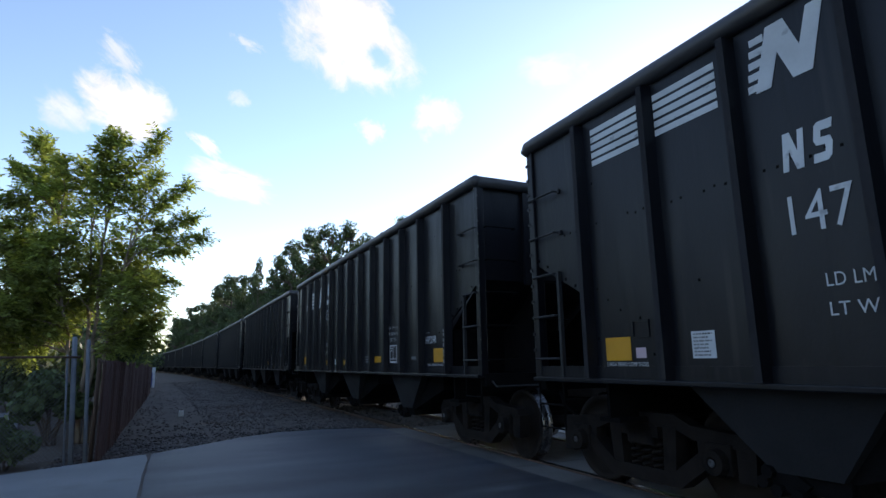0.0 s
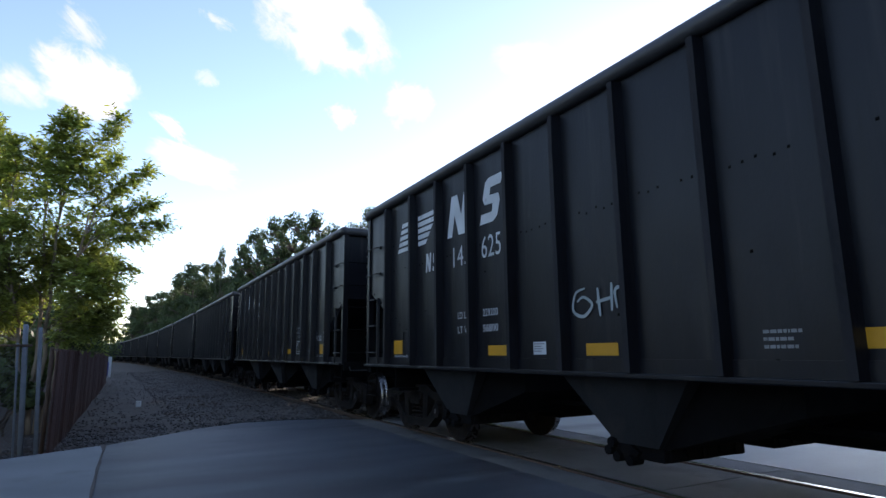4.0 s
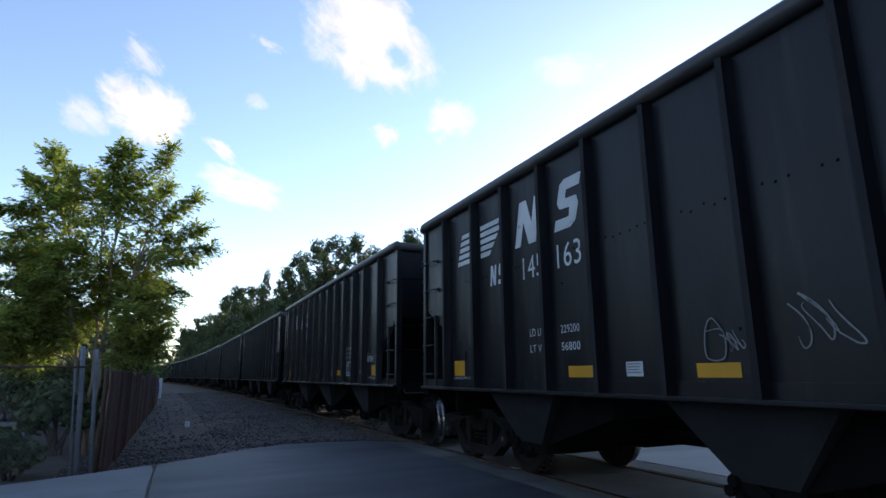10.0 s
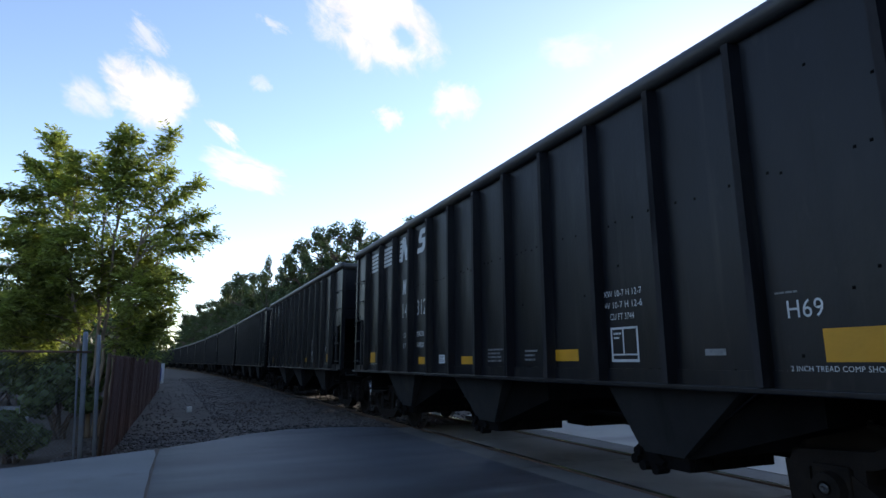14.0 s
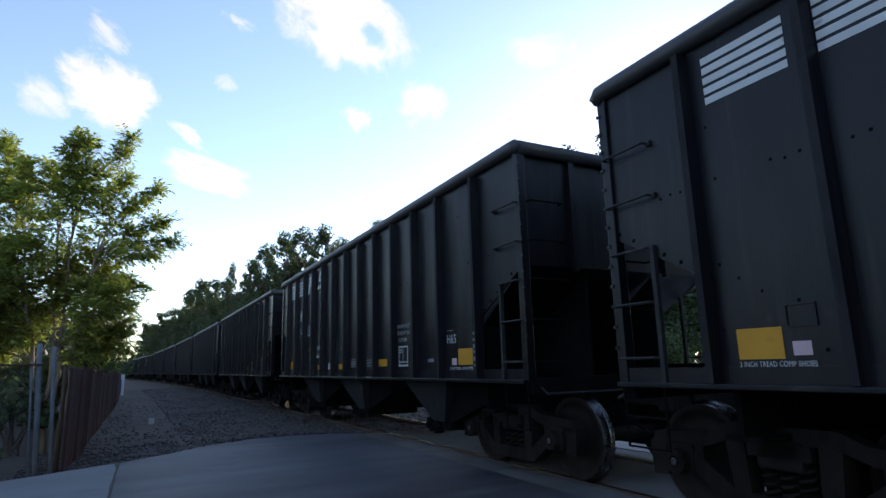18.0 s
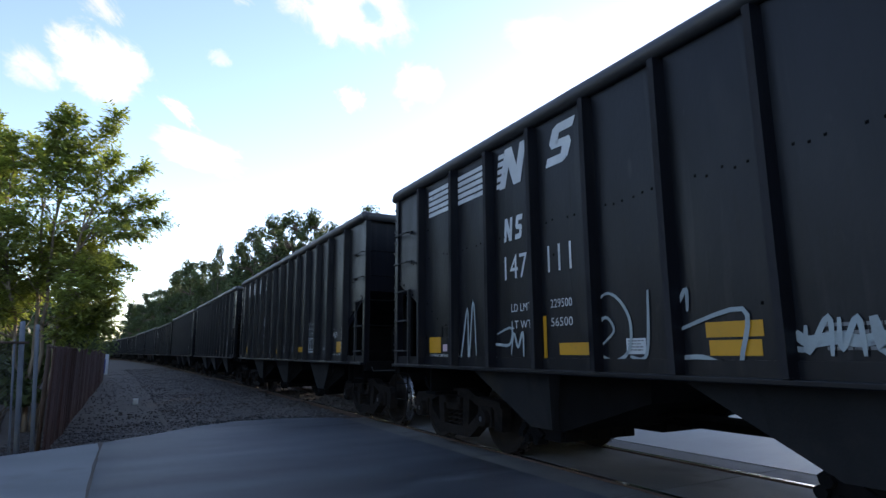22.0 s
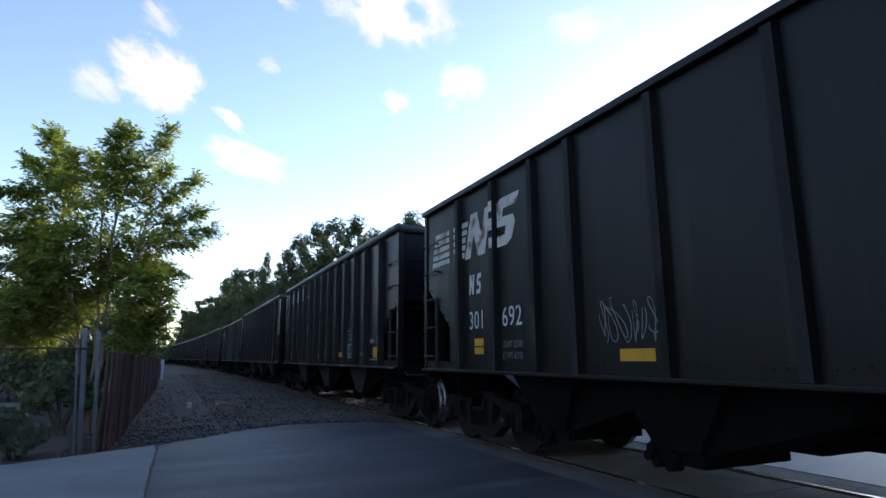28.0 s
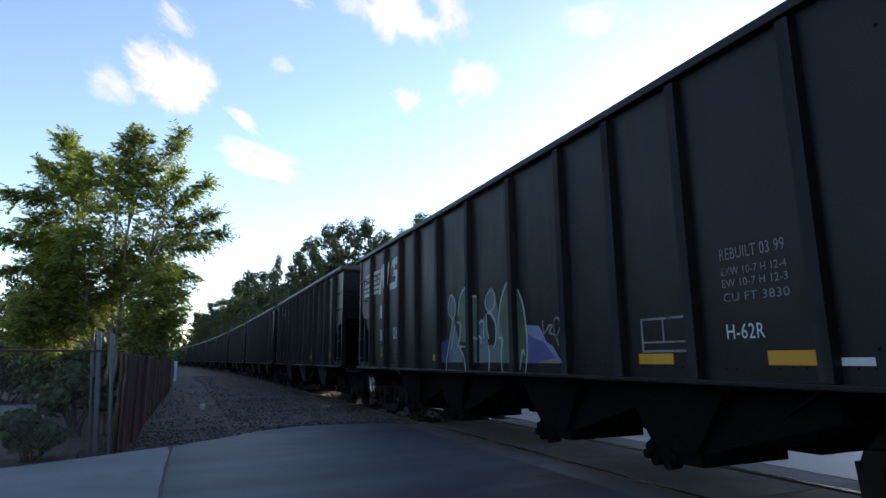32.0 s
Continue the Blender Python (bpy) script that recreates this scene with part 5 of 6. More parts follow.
        for i, row in enumerate(OUTLINES + OUTLINES_REST):
            g = Geo()
            mk.ribbon(g, bend_line(row), 0.036)
            tagged(part("graffiti_stroke", g, M_PAINT_PALE, car, "pale green sprayed outline"), kind="stuff").location.x = -0.002
        strokes(car, mk, SMALL_TAG, M_FADED, 0.028, "thin grey scrawl")


build_train()


# ---- fence ----
def build_fence():
    f = thing("chain_link_fence", "grey chain-link fence with steel posts beside the road", "fence", "fence")
    corner = Vector((-1.22, 10.12, 0))
    along = Vector((-0.905, -0.425, 0)).normalized()
    for dx, dy, r, h in ((0, 0, 0.034, 1.76), (0.17, 0.06, 0.027, 1.72), (-0.08, -0.03, 0.014, 1.50)):
        g = Geo()
        g.tube([(0.016, 0, -0.25), (-0.058 * (h - 0.03), 0, h - 0.03), (-0.058 * h, 0, h)], [r, r, r * 0.75], 14)
        part("post", g, M_GALV, f, "galvanised steel post", at=(corner.x + dx, corner.y + dy, 0), smooth=True)
    for i in range(1, 6):
        p = corner + along * (3.0 * i)
        g = Geo()
        g.tube([(0, 0, -0.25), (0, 0, 1.50)], 0.03, 10)
        part("post", g, M_GALV, f, at=p, smooth=True)
    g = Geo()
    a0, b0 = corner + Vector((0, 0, 1.46)), corner + along * 15 + Vector((0, 0, 1.46))
    g.tube([a0, b0], 0.016, 8)
    part("top_rail", g, M_RAIL, f, smooth=True)
    # woven wires: two sets of slanting zigzag wires
    g = Geo()
    n = int(9.0 / 0.058)
    for i in range(n):
        for s in (-1, 1):
            pts, u = [], i * 0.058
            for j in range(2):
                uu = u + s * 1.42 * j
                pts.append((uu, 0.03 + 1.42 * j))
            (u0, z0), (u1, z1) = pts
            if u1 < 0:
                z1, u1 = z0 + (z1 - z0) * u0 / (u0 - u1), 0
            if u0 > 0.01:
                g.tube([corner + along * u0 + Vector((0, 0, z0)), corner + along * u1 + Vector((0, 0, z1))], 0.0018, 3, cap=False)
    part("wire_mesh", g, M_WIRE, f, "woven wire mesh")
    s = thing("slatted_fence", "rusty red-brown slatted chain-link fence along the track", "fence", "fence")
    g = Geo()
    g.box(-0.004, 0.004, 0.001, 0.068, -0.2, 1.40)
    slat = g.mesh("slat", M_SLAT)
    rr = random.Random(5)
    for i in range(300):
        ob = part("slat", slat, None, s, at=(-0.93 + 0.012 * (i % 2), 10.25 + 0.07 * i, rr.uniform(-0.03, 0.02)))
        ob.rotation_euler = (rr.uniform(-0.012, 0.012), 0, rr.uniform(-0.08, 0.08))
    g = Geo()
    for i in range(300, 365):
        y = 10.25 + 0.07 * i
        g.box(-0.934, -0.926, y, y + 0.058, -0.15, 1.40 + rr.uniform(-0.03, 0.02))
    tagged(part("far_slats", g, M_SLAT, s), kind="stuff")
    for i in range(9):
        g = Geo()
        g.tube([(0, 0, -0.2), (0, 0, 1.44)], 0.03, 8)
        part("post", g, M_RAIL, s, at=(-1.0, 10.4 + 2.9 * i, 0), smooth=True)
    g = Geo()
    g.tube([(-0.985, 10.3, 1.40), (-0.985, 35.8, 1.40)], 0.02, 8)
    part("top_rail", g, M_RAIL, s)


def build_trackside():
    m = thing("marker_post", "white flat marker post standing in the gravel", "marker post")
    g = Geo()
    g.box(-0.11, 0.11, -0.03, 0.03, -0.2, 1.22, bevel=0.015)
    part("blade", g, M_SIGNW, m, at=(-1.09, 47.0, 0))
    b = thing("barrel", "blue plastic barrel behind the marker post", "barrel")
    g = Geo()
    g.lathe([(0, 0.001), (0, 0.25), (0.1, 0.28), (0.45, 0.28), (0.5, 0.30), (0.55, 0.28), (0.95, 0.28), (1.0, 0.25), (1.02, 0.001)], 2, 20)
    part("drum", g, M_BLUE, b, at=(-1.40, 46.0, -0.1), smooth=True)
    g = Geo()
    g.prism([(-14.0, 18.2), (-3.24, 17.3), (-4.3, 22.7), (-14.0, 25.0)], 2, -0.3, -0.05)
    tagged(part("yard_slab", g, M_CONC), "pale concrete yard behind the fence", "pavement", kind="structure")
    w = thing("concrete_block", "small pale concrete block lying in the gravel", "block")
    g = Geo()
    g.box(-0.07, 0.07, -0.05, 0.05, -0.14, 0.02, bevel=0.015)
    part("block", g, M_SIGNW, w, at=(0.37, 19.3, -0.02))


build_fence()
build_trackside()


# ---- trees ----
def spray(g, p, d, length, pairs, size, r):
    """A leafy twig: pairs of narrow leaflets along a line from p in direction d."""
    d = d.normalized()
    s = d.cross(Vector((r.uniform(-0.4, 0.4), r.uniform(-0.4, 0.4), 1))).normalized()
    for i in range(pairs):
        q = p + d * (length * (i + 0.6) / pairs) - Vector((0, 0, 0.10 * length * ((i + 1) / pairs) ** 2))
        for side in (-1, 1):
            a = (s * side + d * 0.55 + Vector((0, 0, r.uniform(-0.55, 0.15)))).normalized()
            w = a.cross(Vector((r.uniform(-1, 1), r.uniform(-1, 1), 1.2))).normalized()
            L, W = size * r.uniform(0.8, 1.25), size * 0.40
            n = len(g.v)
            g.v += [tuple(q), tuple(q + a * L * 0.5 + w * W * 0.5), tuple(q + a * L), tuple(q + a * L * 0.5 - w * W * 0.5)]
            g.f.append([n, n + 1, n + 2, n + 3])
            g.m.append(0)


def limb(g, a, b, r0, r1, r, sag=0.1, steps=6, wander=0.05):
    pts = []
    for i in range(steps + 1):
        t = i / steps
        p = a.lerp(b, t) + Vector((r.uniform(-1, 1), r.uniform(-1, 1), r.uniform(-0.5, 0.5))) * (wander * (b - a).length * (0 < i < steps))
        p.z += sag * math.sin(math.pi * t) * (b - a).length
        pts.append(p)
    g.tube(pts, [r0 + (r1 - r0) * i / steps for i in range(steps + 1)], 7)
    return pts


# the young tree's crown: leafy branches (foot across, height; tip across, height; width) and fuller masses (across, height, radius)
PLUMES = [(-2.23, 4.46, -3.03, 6.37, 0.22), (-2.42, 4.84, -3.29, 5.57, 0.17), (-2.65, 4.81, -3.67, 4.67, 0.16), (-2.55, 4.31, -3.35, 4.16, 0.20), (-2.53, 3.75, -3.56, 3.76, 0.20), (-1.77, 4.63, -2.00, 5.72, 0.14),
          (-1.46, 4.55, -1.36, 6.19, 0.21), (-1.30, 4.98, -0.52, 6.36, 0.10), (-1.12, 4.70, -0.58, 5.78, 0.17), (-0.89, 4.49, 0.10, 5.60, 0.12), (-0.77, 4.27, 0.29, 4.87, 0.13), (-0.75, 4.03, 0.53, 4.34, 0.11),
          (-0.73, 3.80, 0.12, 3.84, 0.10), (-0.59, 3.46, -0.12, 3.20, 0.09), (-2.71, 3.29, -3.53, 3.13, 0.17), (-2.99, 2.63, -3.50, 2.60, 0.20), (-2.28, 4.85, -2.36, 5.66, 0.15), (-1.60, 4.94, -1.55, 6.03, 0.10)]
LOBES = [(-2.82, 3.50, 0.35), (-2.29, 3.66, 0.40), (-1.71, 3.60, 0.35), (-1.11, 3.53, 0.40), (-0.68, 3.22, 0.30), (-2.50, 3.04, 0.40), (-1.85, 3.03, 0.35), (-1.16, 2.96, 0.35), (-0.54, 2.88, 0.30),
          (-2.86, 2.64, 0.35), (-2.25, 2.46, 0.40), (-1.61, 2.60, 0.25), (-0.43, 2.49, 0.22), (-0.92, 2.52, 0.25), (-2.20, 4.17, 0.40), (-1.63, 4.24, 0.37), (-1.17, 4.17, 0.30), (-2.58, 4.19, 0.35),
          (-3.04, 2.32, 0.30), (-0.89, 3.90, 0.25), (-2.87, 4.72, 0.25), (-2.65, 5.27, 0.22), (-1.96, 5.07, 0.20), (-1.37, 5.21, 0.22), (-3.13, 2.08, 0.27), (-2.56, 2.01, 0.27), (-2.24, 2.17, 0.23),
          (-0.92, 2.06, 0.32), (-0.50, 1.97, 0.25), (-1.12, 1.75, 0.18), (-2.85, 1.71, 0.23), (-3.33, 1.84, 0.23)]


def build_young_tree(y):
    r = random.Random(11)
    tree = thing("young_tree", "leafy young tree with several thin trunks behind the fence", "tree")
    g, lv = Geo(), Geo()
    stems = []
    for x0, x1, h in ((-1.66, -2.35, 4.3), (-1.58, -1.75, 4.6), (-1.50, -1.45, 4.9), (-1.42, -0.95, 4.2)):
        stems.append(limb(g, Vector((x0, y + r.uniform(-0.15, 0.15), -0.3)), Vector((x1, y + r.uniform(-0.4, 0.4), h)), 0.05, 0.018, r, 0.01, 10, 0.010))
    # bare lower twigs
    for _ in range(16):
        st = r.choice(stems)
        p = st[r.randrange(4, 7)]
        limb(g, p, p + Vector((r.uniform(-0.75, 0.75), r.uniform(-0.5, 0.3), r.uniform(0.15, 0.5))), 0.014, 0.004, r, -0.06, 5)
    for xa, za, xb, zb, w in PLUMES:
        dy = r.uniform(-0.8, 0.8)
        foot, tip = Vector((xa, y + dy * 0.5, za)), Vector((xb, y + dy, zb))
        st = min(stems, key=lambda s: min((p - foot).length for p in s))
        src = min(st[4:], key=lambda p: (p - (foot - Vector((0, 0, 0.5)))).length)
        limb(g, src, foot, 0.024, 0.014, r, 0.05)
        limb(g, foot, tip, 0.013, 0.003, r, 0.04)
        way = tip - foot
        count = int(way.length * (40 + 420 * w))
        for i in range(count):
            t = (i + r.random()) / count
            off = Vector((r.gauss(0, 1), r.gauss(0, 1), r.gauss(0, 0.8))) * (w * 0.40 * (1.15 - 0.75 * t))
            # knots of leaves along the branch, with gaps between
            off *= 0.55 + 0.75 * abs(math.sin(way.length * 5.2 * t + xa * 7))
            spray(lv, foot + way * t + off, way.normalized() * 0.5 + off * (1.2 / w) + Vector((r.uniform(-0.5, 0.5), r.uniform(-0.5, 0.5), -0.1)) + Vector((0, 0, r.uniform(-0.3, 0.3))), r.uniform(0.16, 0.34), 6, 0.115, r)
    for lx, lz, lr in LOBES:
        c = Vector((lx, y + r.uniform(-0.7, 0.7), lz))
        st = min(stems, key=lambda s: min((p - c).length for p in s))
        src = min(st[4:], key=lambda p: (p - (c - Vector((0, 0, 0.5)))).length)
        limb(g, src, c, 0.018, 0.008, r, 0.05)
        for _ in range(int(lr * 14)):
            o = Vector((r.gauss(0, 1), r.gauss(0, 1), r.gauss(0, 0.8))).normalized() * lr * r.uniform(0.6, 1.1)
            limb(g, c - Vector((0, 0, lr * 0.3)), c + o, 0.007, 0.003, r, 0.05, 3)
        for _ in range(int((260 if lz > 3.7 else 900 if abs(lx + 1.5) < 0.5 and lz < 3.1 else 1350) * lr * lr) + 10):
            v = Vector((r.gauss(0, 1), r.gauss(0, 1), r.gauss(0, 1))).normalized()
            rad = lr * r.uniform(0.30, 1.0) * (1.0 + 0.6 * noise.noise(v * 2.3 + Vector((lx, lz, 0))))
            spray(lv, c + v * rad, v + Vector((r.uniform(-0.6, 0.6), r.uniform(-0.6, 0.6), r.uniform(-0.3, 0.4))), r.uniform(0.18, 0.36), 6, 0.115, r)
    part("trunk", g, M_BARK, tree, smooth=True)
    part("crown", lv, M_LEAF, tree)


def crown_leaves(lv, c, rad, count, size, r, squash=0.8):
    for _ in range(count):
        v = Vector((r.gauss(0, 1), r.gauss(0, 1), r.gauss(0, 1))).normalized()
        k = rad * (0.62 + 0.45 * r.random()) * (1.0 + 0.45 * noise.noise(v * 2.1 + c))
        p = c + Vector((v.x * k, v.y * k, v.z * k * squash))
        nrm = (v + Vector((r.uniform(-0.9, 0.9), r.uniform(-0.9, 0.9), r.uniform(-0.5, 0.9)))).normalized()
        s = nrm.orthogonal().normalized()
        s.rotate(Matrix.Rotation(r.uniform(0, 6.28), 3, nrm))
        u = nrm.cross(s)
        a0, b0 = size * r.uniform(0.6, 1.3), size * r.uniform(0.4, 0.8)
        n = len(lv.v)
        lv.v += [tuple(p - s * a0), tuple(p + u * b0), tuple(p + s * a0), tuple(p - u * b0)]
        lv.f.append([n, n + 1, n + 2, n + 3])
        lv.m.append(0)


def build_wood_tree(seed, height, spread, leaves=5200, size=0.145, low=0.18, airy=False):
    r = random.Random(seed)
    tree = thing("woodland_tree", "tall broad-leaved tree in dense green leaf", "tree", "trackside wood")
    g, lv = Geo(), Geo()
    trunk = limb(g, Vector((0, 0, -0.4)), Vector((r.uniform(-0.6, 0.6), r.uniform(-0.6, 0.6), height * 0.86)), height * 0.018, 0.05, r, 0.0, 8)
    lobes = []
    for i in range(44 + 30 * airy):
        t = low + (1 - low) * (i + r.random()) / (44 + 30 * airy)
        w = spread * (math.sin(math.pi * min(1, 0.18 + 0.80 * t)) ** 0.8) * r.uniform(0.30, 1.05)
        a0 = r.uniform(0, 6.28)
        rad = spread * r.uniform(0.13, 0.34) * (1.15 - 0.5 * t) * (1 - 0.28 * airy)
        lobes.append((Vector((w * math.cos(a0), w * math.sin(a0), height * (t * 0.93))), rad))
    lobes.append((Vector((0, 0, height * 0.93)), spread * 0.25))
    tot = sum(q * q for _, q in lobes)
    for c, rad in lobes:
        src = min(trunk, key=lambda p: (p - (c - Vector((0, 0, rad)))).length)
        limb(g, src, c, height * 0.006, 0.02, r, 0.05, 4)
        crown_leaves(lv, c, rad, int(leaves * rad * rad / tot), size, r)
    part("trunk", g, M_BARKD, tree, smooth=True)
    part("crown", lv, M_LEAFD, tree)
    return tree


def build_woods():
    r = random.Random(23)
    kinds = [build_wood_tree(101 + i, 15.0, sp, n, airy=i > 3) for i, (sp, n) in enumerate(((4.3, 13000), (4.8, 13500), (3.8, 12000), (4.6, 13000), (4.6, 11000), (4.2, 10000)))]
    spots = []
    # beyond the train: azimuth, distance, height
    for az, d, el, wide, kind in ((24, 40, 11.5, 1.0, 4), (21.2, 44, 14.2, 0.8, 4), (19.4, 50, 12.6, 0.8, 4), (17.4, 56, 12.5, 0.8, 5), (15.6, 59, 13.6, 0.8, 4), (13.6, 61, 13.4, 0.8, 5), (11.9, 64, 12.9, 0.8, 4),
                                  (10.2, 67, 11.7, 0.75, 5), (8.9, 72, 10.2, 0.6, 4), (7.15, 92, 9.9, 0.40, 5), (6.7, 98, 8.4, 0.8, 1), (5.6, 104, 8.3, 0.9, 2), (4.5, 112, 8.2, 0.85, 0), (3.7, 118, 7.3, 0.7, 3),
                                  (2.2, 150, 5.6, 0.9, 1), (1.2, 168, 5.2, 0.9, 2), (0.2, 190, 4.3, 0.9, 0), (-0.8, 210, 3.6, 0.9, 3), (-1.8, 230, 3.2, 1.0, 1)):
        spots.append((d * math.sin(radians(az)), d * math.cos(radians(az)), (1.41 + d * math.tan(radians(el))) / 14.6, wide, kind))
    # dense lower growth that closes the wood beneath the crowns
    for i in range(30):
        az = 19.0 - 0.66 * i
        d = 62 + 5.2 * i
        spots.append((d * math.sin(radians(az)), d * math.cos(radians(az)), (1.41 + d * math.tan(radians(max(2.6, 3.9 + 0.38 * az + r.uniform(-0.7, 0.3))))) / 14.6, 1.25, i % 4))
    # a second rank behind, and lower ones further round
    for az, d, h in ((17, 75, 17.0), (13.5, 84, 17.5), (11.8, 90, 16.5), (10.2, 100, 17.0), (8.8, 115, 17.0), (7.0, 130, 18.0), (5.6, 150, 19.5), (4.6, 175, 21.0), (3.6, 210, 22.0), (2.9, 250, 22.0), (30, 45, 9.0), (38, 42, 8.0), (48, 45, 8.0), (60, 50, 8.0)):
        spots.append((d * math.sin(radians(az)) + r.uniform(-0.4, 0.4), d * math.cos(radians(az)), h / 15.0))
    # on the near side, behind the fence
    spots += [(-3.6, 52, 0.42), (-3.6, 66, 0.46), (-3.6, 82, 0.50), (-3.4, 100, 0.54), (-3.4, 122, 0.58), (-3.4, 148, 0.62), (-5.5, 44, 0.40), (-6.0, 58, 0.5)]
    for i in range(26):
        y = 26 + 6.5 * i * (1 + 0.02 * i)
        spots.append((-r.uniform(5.0, 7.5) - 0.006 * y, y + r.uniform(-2, 2), r.uniform(0.34, 0.46)))
        spots.append((-r.uniform(11, 18), y + r.uniform(-2, 2), r.uniform(0.46, 0.60)))
    # closing the view down the track, and along the road beyond the crossing
    for az in (-1.5, -1.1, -0.7, -0.35, 0.0, 0.3):
        spots.append((290 * math.sin(radians(az)), 290 + 20 * az, 0.9))
    # added beyond the train, mostly hidden, to shade the road from sun streaks
    for i in range(15):
        x = 13.5 + 4.0 * i
        spots.append((x, 13.2 + 0.4537 * (x - 6.55) + r.uniform(4.5, 6.5), r.uniform(0.36, 0.46) if x < 21 else r.uniform(0.78, 1.0) if x < 34 else r.uniform(1.3, 1.5)))
    for i in range(13):
        x = 36 + 2.6 * i
        spots.append((x, 22.5 + 0.4537 * (x - 6.55) + r.uniform(-1.5, 1.5), r.uniform(1.35, 1.6)))
    # beside the road, on this side of the track: unseen, added to darken reflections
    for i in range(14):
        az = radians(-22 - 7.5 * i)
        d = 25 + r.uniform(0, 8)
        spots.append((d * math.sin(az) - 4, d * math.cos(az), r.uniform(0.34, 0.42) + 0.055 * max(0, i - 3), 1.3, i % 4))
    # across the low sun, beyond the train: unseen, added to block sun flecks
    for i in range(-2, 4):
        spots.append((36 - 3.1 * i, 45 + 3.95 * i, r.uniform(0.92, 1.0), 1.3, i % 4))
    # behind the camera, across the road: unseen, added to dim sky light on cars
    for i in range(17):
        x = -34 + 4.4 * i
        spots.append((x, -19 + 0.42 * x + r.uniform(-2, 2), r.uniform(0.70, 0.95) if x > -9 else r.uniform(0.45, 0.6)))
    for i, (x, y, s, *more) in enumerate(spots):
        wide, kind = more or (1.0, i % 4)
        src = kinds[kind]
        if x < 0 < y:
            x -= bend(y)
        ob = copy_thing(src, Matrix.Translation((x, y, -0.1)) @ Matrix.Rotation(r.uniform(0, 6.28), 4, 'Z'))
        ob.scale = (s * wide * r.uniform(0.9, 1.15), s * wide * r.uniform(0.9, 1.15), s)
    for ob in kinds:
        for o in [*ob.children_recursive, ob]:
            bpy.data.objects.remove(o)


def build_bushes():
    r = random.Random(41)
    for i, (x, y, h, w) in enumerate(((-2.4, 15.8, 2.6, 1.2), (-6.2, 26.5, 2.6, 1.8), (-1.9, 18.5, 3.6, 1.3), (-2.6, 20.0, 3.8, 1.5), (-3.0, 22.0, 3.2, 1.5), (-2.9, 24.0, 3.4, 1.4), (-3.2, 30.0, 3.0, 1.5), (-3.4, 37.0, 3.2, 1.6), (-2.25, 10.75, 0.62, 0.42), (-2.05, 13.9, 1.7, 0.55), (-5.0, 25.5, 2.8, 1.8), (-7.4, 26.0, 2.8, 1.9), (-9.6, 25.5, 3.0, 2.0), (-3.6, 45.0, 3.6, 1.9), (13.5, 19.6, 4.6, 2.4), (17.0, 21.2, 4.8, 2.5), (15.2, 21.6, 5.2, 2.5), (20.5, 22.8, 4.8, 2.5), (24.0, 24.0, 4.6, 2.5), (27.0, 24.8, 3.4, 2.2), (32.5, 27.4, 3.4, 2.2), (10.8, 18.0, 4.0, 1.9), (11.8, 19.6, 4.8, 2.2), (-3.0, 54.0, 4.2, 2.4))):
        bush = thing("bush", "dense green bush on the waste ground", "bush", "bushes")
        g, lv = Geo(), Geo()
        for k in range(6):
            c = Vector((r.uniform(-0.7, 0.7) * w, r.uniform(-0.7, 0.7) * w, h * r.uniform(0.35, 0.75)))
            limb(g, Vector((r.uniform(-0.1, 0.1), r.uniform(-0.1, 0.1), -0.25)), c, 0.03, 0.01, r, 0.05, 4)
            crown_leaves(lv, c, 0.55 * w, 420, 0.075 + 0.001 * y, r)
        part("woody_base", g, M_BARKD, bush)
        part("foliage", lv, M_BUSH, bush)
        bush.location = (x, y, -0.1)


build_young_tree(14.0)
build_woods()
build_bushes()
build_ballast()


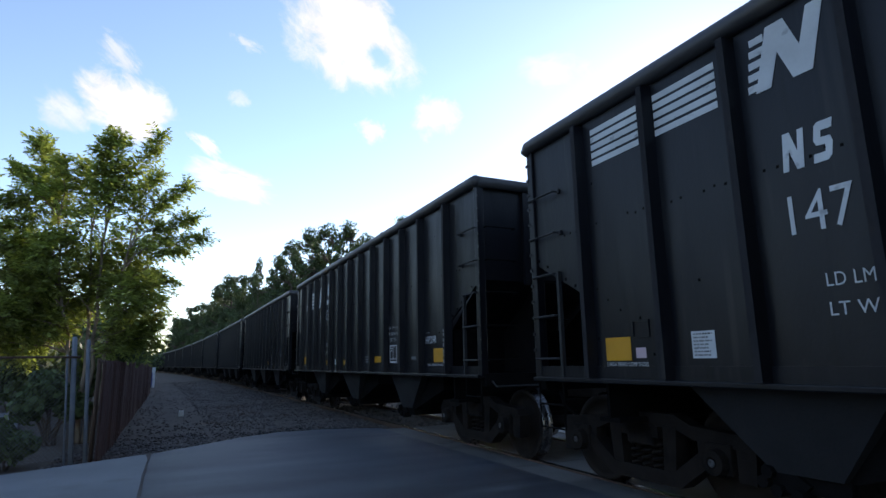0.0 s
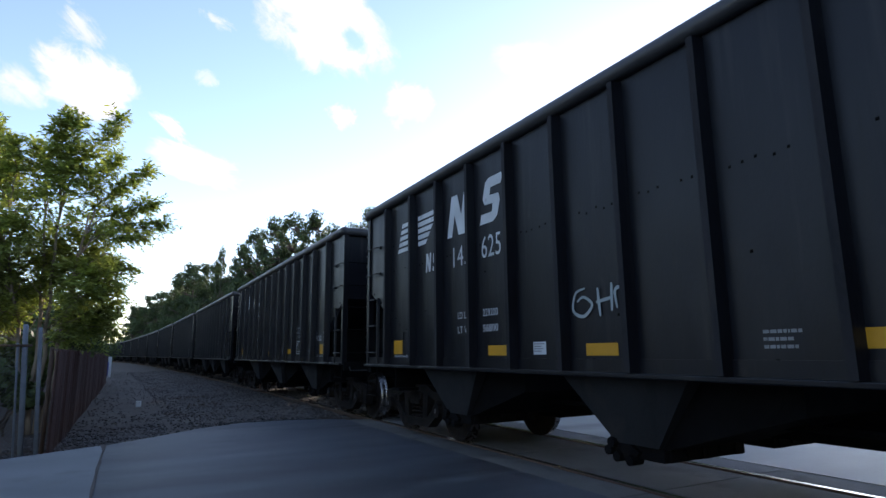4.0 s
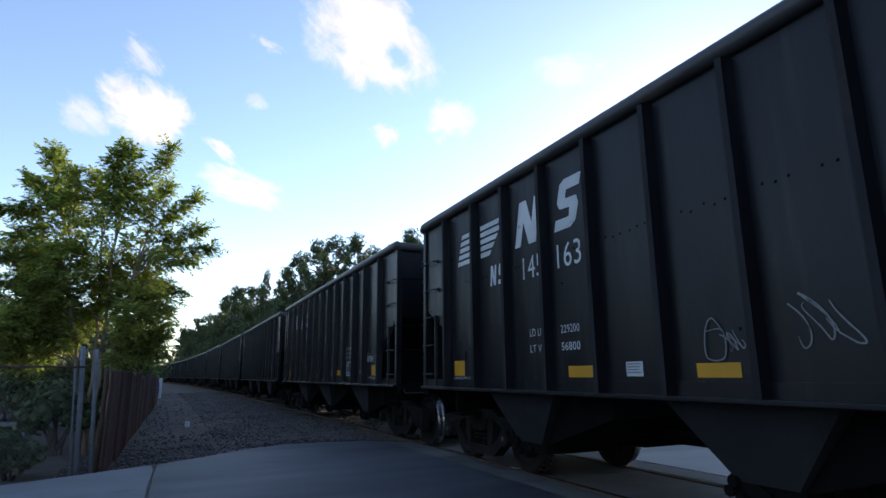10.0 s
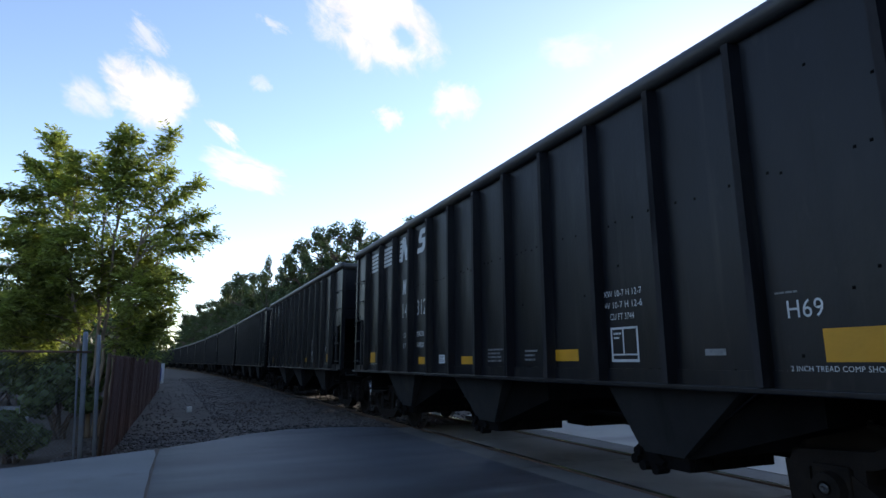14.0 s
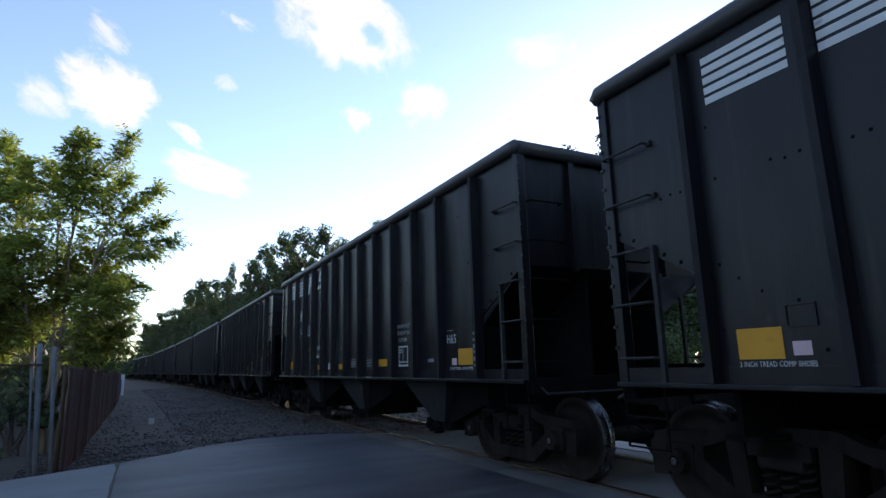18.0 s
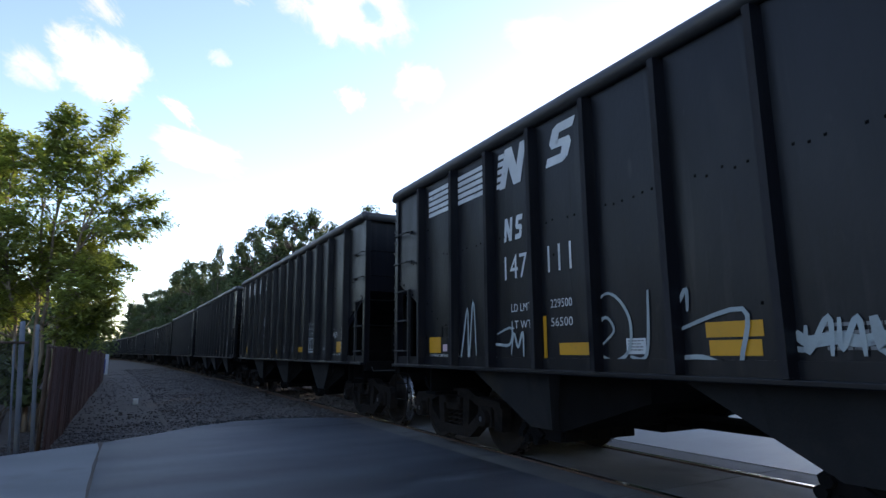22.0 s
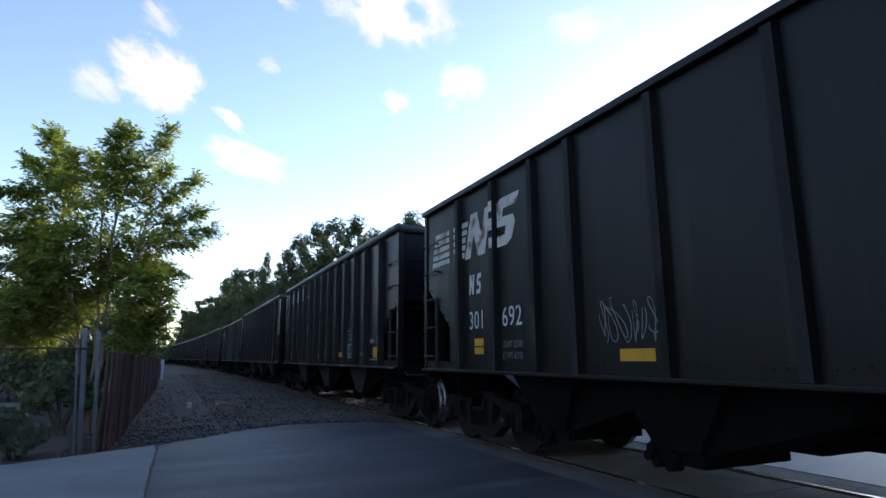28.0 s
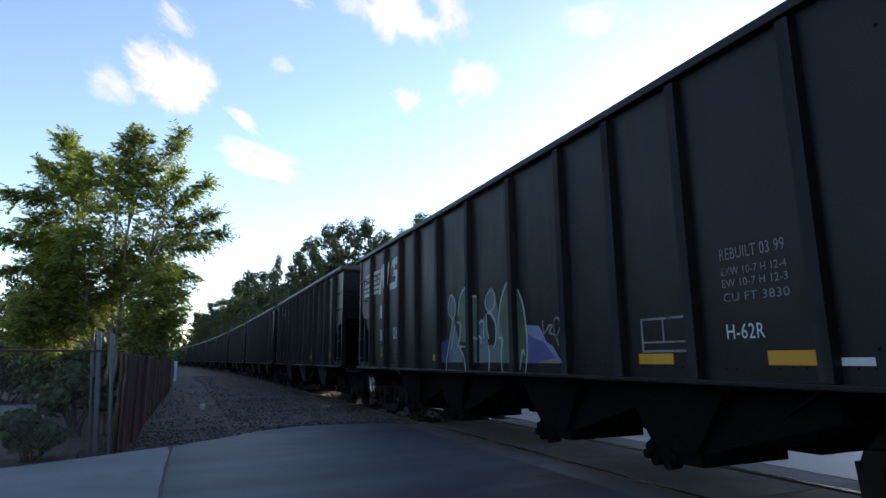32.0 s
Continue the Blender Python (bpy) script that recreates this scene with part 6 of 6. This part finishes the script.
# ---- clouds: far backdrop that drifts slowly ----
def cloud_material(name, seed, cover, white, hole):
    """A soft cloud on a flat far sheet: ragged noise that thins out towards the rim, and round a gap where it has one."""
    m = bpy.data.materials.new(name)
    m.use_nodes = True
    n, l = m.node_tree.nodes, m.node_tree.links
    n.clear()

    def calc(kind, a, b, c=0.0):
        q = n.new("ShaderNodeMath")
        q.operation = kind
        for sock, val in zip(q.inputs, (a, b, c)):
            if isinstance(val, bpy.types.NodeSocket):
                l.new(val, sock)
            else:
                sock.default_value = val
        return q.outputs[0]

    def fog(scale, detail, rough, twist, w):
        q = n.new("ShaderNodeTexNoise")
        q.noise_dimensions = '4D'
        q.inputs["W"].default_value, q.inputs["Scale"].default_value, q.inputs["Detail"].default_value = w, scale, detail
        q.inputs["Roughness"].default_value, q.inputs["Distortion"].default_value = rough, twist
        l.new(tc.outputs["Object"], q.inputs["Vector"])
        return q.outputs["Fac"]

    def away(x, y):
        q = n.new("ShaderNodeVectorMath")
        q.operation = 'DISTANCE'
        q.inputs[1].default_value = (x, y, 0)
        l.new(tc.outputs["Object"], q.inputs[0])
        return q.outputs["Value"]
    tc, out = n.new("ShaderNodeTexCoord"), n.new("ShaderNodeOutputMaterial")
    rim = away(0, 0)
    thick = calc('MULTIPLY_ADD', fog(1.5, 9.0, 0.62, 0.5, seed), 1.25, calc('MULTIPLY', calc('POWER', rim, 1.5), -0.62))
    if hole:
        hx, hy, hr = hole
        gap = calc('MAXIMUM', calc('SUBTRACT', 1.0, calc('DIVIDE', away(hx, hy), hr)), 0.0)
        thick = calc('MULTIPLY_ADD', gap, -0.55, thick)
    mr = n.new("ShaderNodeMapRange")
    mr.interpolation_type = 'SMOOTHSTEP'
    mr.inputs[1].default_value, mr.inputs[2].default_value, mr.inputs[4].default_value = 0.24 - cover, 0.66 - cover, white
    l.new(thick, mr.inputs[0])
    # the cloud's sunlit white is put in as a mottled glow
    em, tr, mx = n.new("ShaderNodeEmission"), n.new("ShaderNodeBsdfTransparent"), n.new("ShaderNodeMixShader")
    em.inputs["Color"].default_value = (1.0, 0.97, 0.94, 1)
    l.new(calc('MULTIPLY_ADD', fog(2.6, 6.0, 0.6, 0.2, seed + 4), 0.22, 0.42), em.inputs["Strength"])
    l.new(mr.outputs[0], mx.inputs[0])
    l.new(tr.outputs[0], mx.inputs[1])
    l.new(em.outputs[0], mx.inputs[2])
    l.new(mx.outputs[0], out.inputs["Surface"])
    return m


def toward(az, el, d):
    a0, e0 = radians(az), radians(el)
    return Vector((math.sin(a0) * math.cos(e0), math.cos(a0) * math.cos(e0), math.sin(e0))) * d + Vector(EYE)


CLOUD_D = 2200.0
# azimuth, elevation, half width, half height (degrees), tilt, seed, cover, whiteness, and a gap (across, up, radius)
CLOUD_LIST = [(15.4, 31.0, 7.4, 5.0, -38, 3.1, 0.24, 1.0, (0.38, 0.12, 0.30)), (-5.2, 22.4, 4.6, 3.5, -15, 8.4, 0.12, 1.0, ()), (-9.8, 20.8, 3.6, 2.0, -35, 1.7, 0.0, 0.6, ()), (-6.4, 26.6, 3.4, 1.7, -40, 14.2, 0.0, 0.55, ()),
              (4.2, 16.9, 5.6, 2.2, -14, 5.2, 0.08, 0.95, ()), (1.8, 20.0, 2.6, 1.0, -38, 9.9, 0.04, 0.85, ()), (24.6, 24.0, 3.2, 3.0, 10, 2.2, 0.06, 0.8, ()),
              (17.9, 22.6, 2.0, 1.7, 0, 6.6, 0.06, 0.75, ()), (2.5, 8.2, 3.4, 1.5, 0, 4.4, 0.04, 0.6, ()), (5.0, 29.6, 2.4, 1.0, -20, 7.3, -0.04, 0.5, ()), (37.0, 28.0, 5.0, 3.0, 0, 12.5, 0.0, 0.5, ()), (4.4, 24.6, 1.6, 1.3, 0, 15.5, -0.04, 0.4, ())]
CLOUDS = []
for az, el, hw, hh, tilt, seed, cover, white, hole in CLOUD_LIST:
    g = Geo()
    g.add([(-1.2, -1.2, 0), (1.2, -1.2, 0), (1.2, 1.2, 0), (-1.2, 1.2, 0)], [(0, 1, 2, 3)])
    ob = part("cloud", g, cloud_material("cloud_white", seed, cover, white, hole))
    tagged(ob, "white fair-weather cloud far off in the sky", "cloud", "clouds", "structure")
    ob.scale = (CLOUD_D * math.tan(radians(hw)), CLOUD_D * math.tan(radians(hh)), 1)
    ob.visible_shadow = False
    CLOUDS.append((ob, az, el, tilt))


# ---- what moves ----
SPEED = 9.279
# seconds, how far the train has come
TRAVEL = [(0, 0.0), (3, 27.88), (7, 65.25), (10, 93.18), (13.5, 125.73), (18, 167.38), (21, 195.05), (24, 222.70), (27, 250.52), (32, 297.0)]


def travel(t):
    """How far the train has come at t seconds, smoothly between the stops of TRAVEL."""
    n = len(TRAVEL)
    pace = [(TRAVEL[min(i + 1, n - 1)][1] - TRAVEL[max(i - 1, 0)][1]) / (TRAVEL[min(i + 1, n - 1)][0] - TRAVEL[max(i - 1, 0)][0]) for i in range(n)]
    i = max(j for j in range(n - 1) if TRAVEL[j][0] <= t)
    (t0, d0), (t1, d1) = TRAVEL[i], TRAVEL[i + 1]
    h = t1 - t0
    u = (t - t0) / h
    return (2 * u ** 3 - 3 * u * u + 1) * d0 + (u ** 3 - 2 * u * u + u) * h * pace[i] + (3 * u * u - 2 * u ** 3) * d1 + (u ** 3 - u * u) * h * pace[i + 1]


def on_track(middle, reach):
    """A car's pose: both its bogies stand on the track."""
    (xa, ya, _), (xb, yb, _) = track_at(middle - reach), track_at(middle + reach)
    return Matrix.Translation(((xa + xb) / 2, (ya + yb) / 2, 0)) @ Matrix.Rotation(math.atan2(xa - xb, yb - ya), 4, 'Z')


def motions():
    for k, car in CARS:
        reach = 5.66 if k in (19, 22) else 5.17
        walk(car, [(t, on_track(car_y(k) - travel(t), reach)) for t in range(0, 33)])
    # wheels: one turn of rolling shared by all wheelsets
    wheels = [o for _, car in CARS for o in car.children_recursive if o.name.startswith("wheelset")]
    lead = wheels[0]
    walk(lead, [(i / 15, pose(0, 0, 0, math.degrees(SPEED * i / 15 / WHEEL_R), 0, 0)) for i in range(481)])
    for w in wheels[1:]:
        w.rotation_mode = "QUATERNION"
        w.animation_data_create()
        w.animation_data.action = lead.animation_data.action
        w.animation_data.action_slot = lead.animation_data.action_slot
    for ob, az, el, tilt in CLOUDS:
        da, de = 0.4 + 0.165 * max(0.0, el - 14), 0.55 + 0.17 * max(0.0, el - 10)
        rows = []
        for t in (0, 16, 32):
            p = toward(az + da * t / 32, el + de * t / 32, CLOUD_D)
            rows.append((t, look(p, EYE, 0) @ Matrix.Rotation(radians(180), 4, 'Y') @ Matrix.Rotation(radians(tilt), 4, 'Z')))
        walk(ob, rows)


motions()
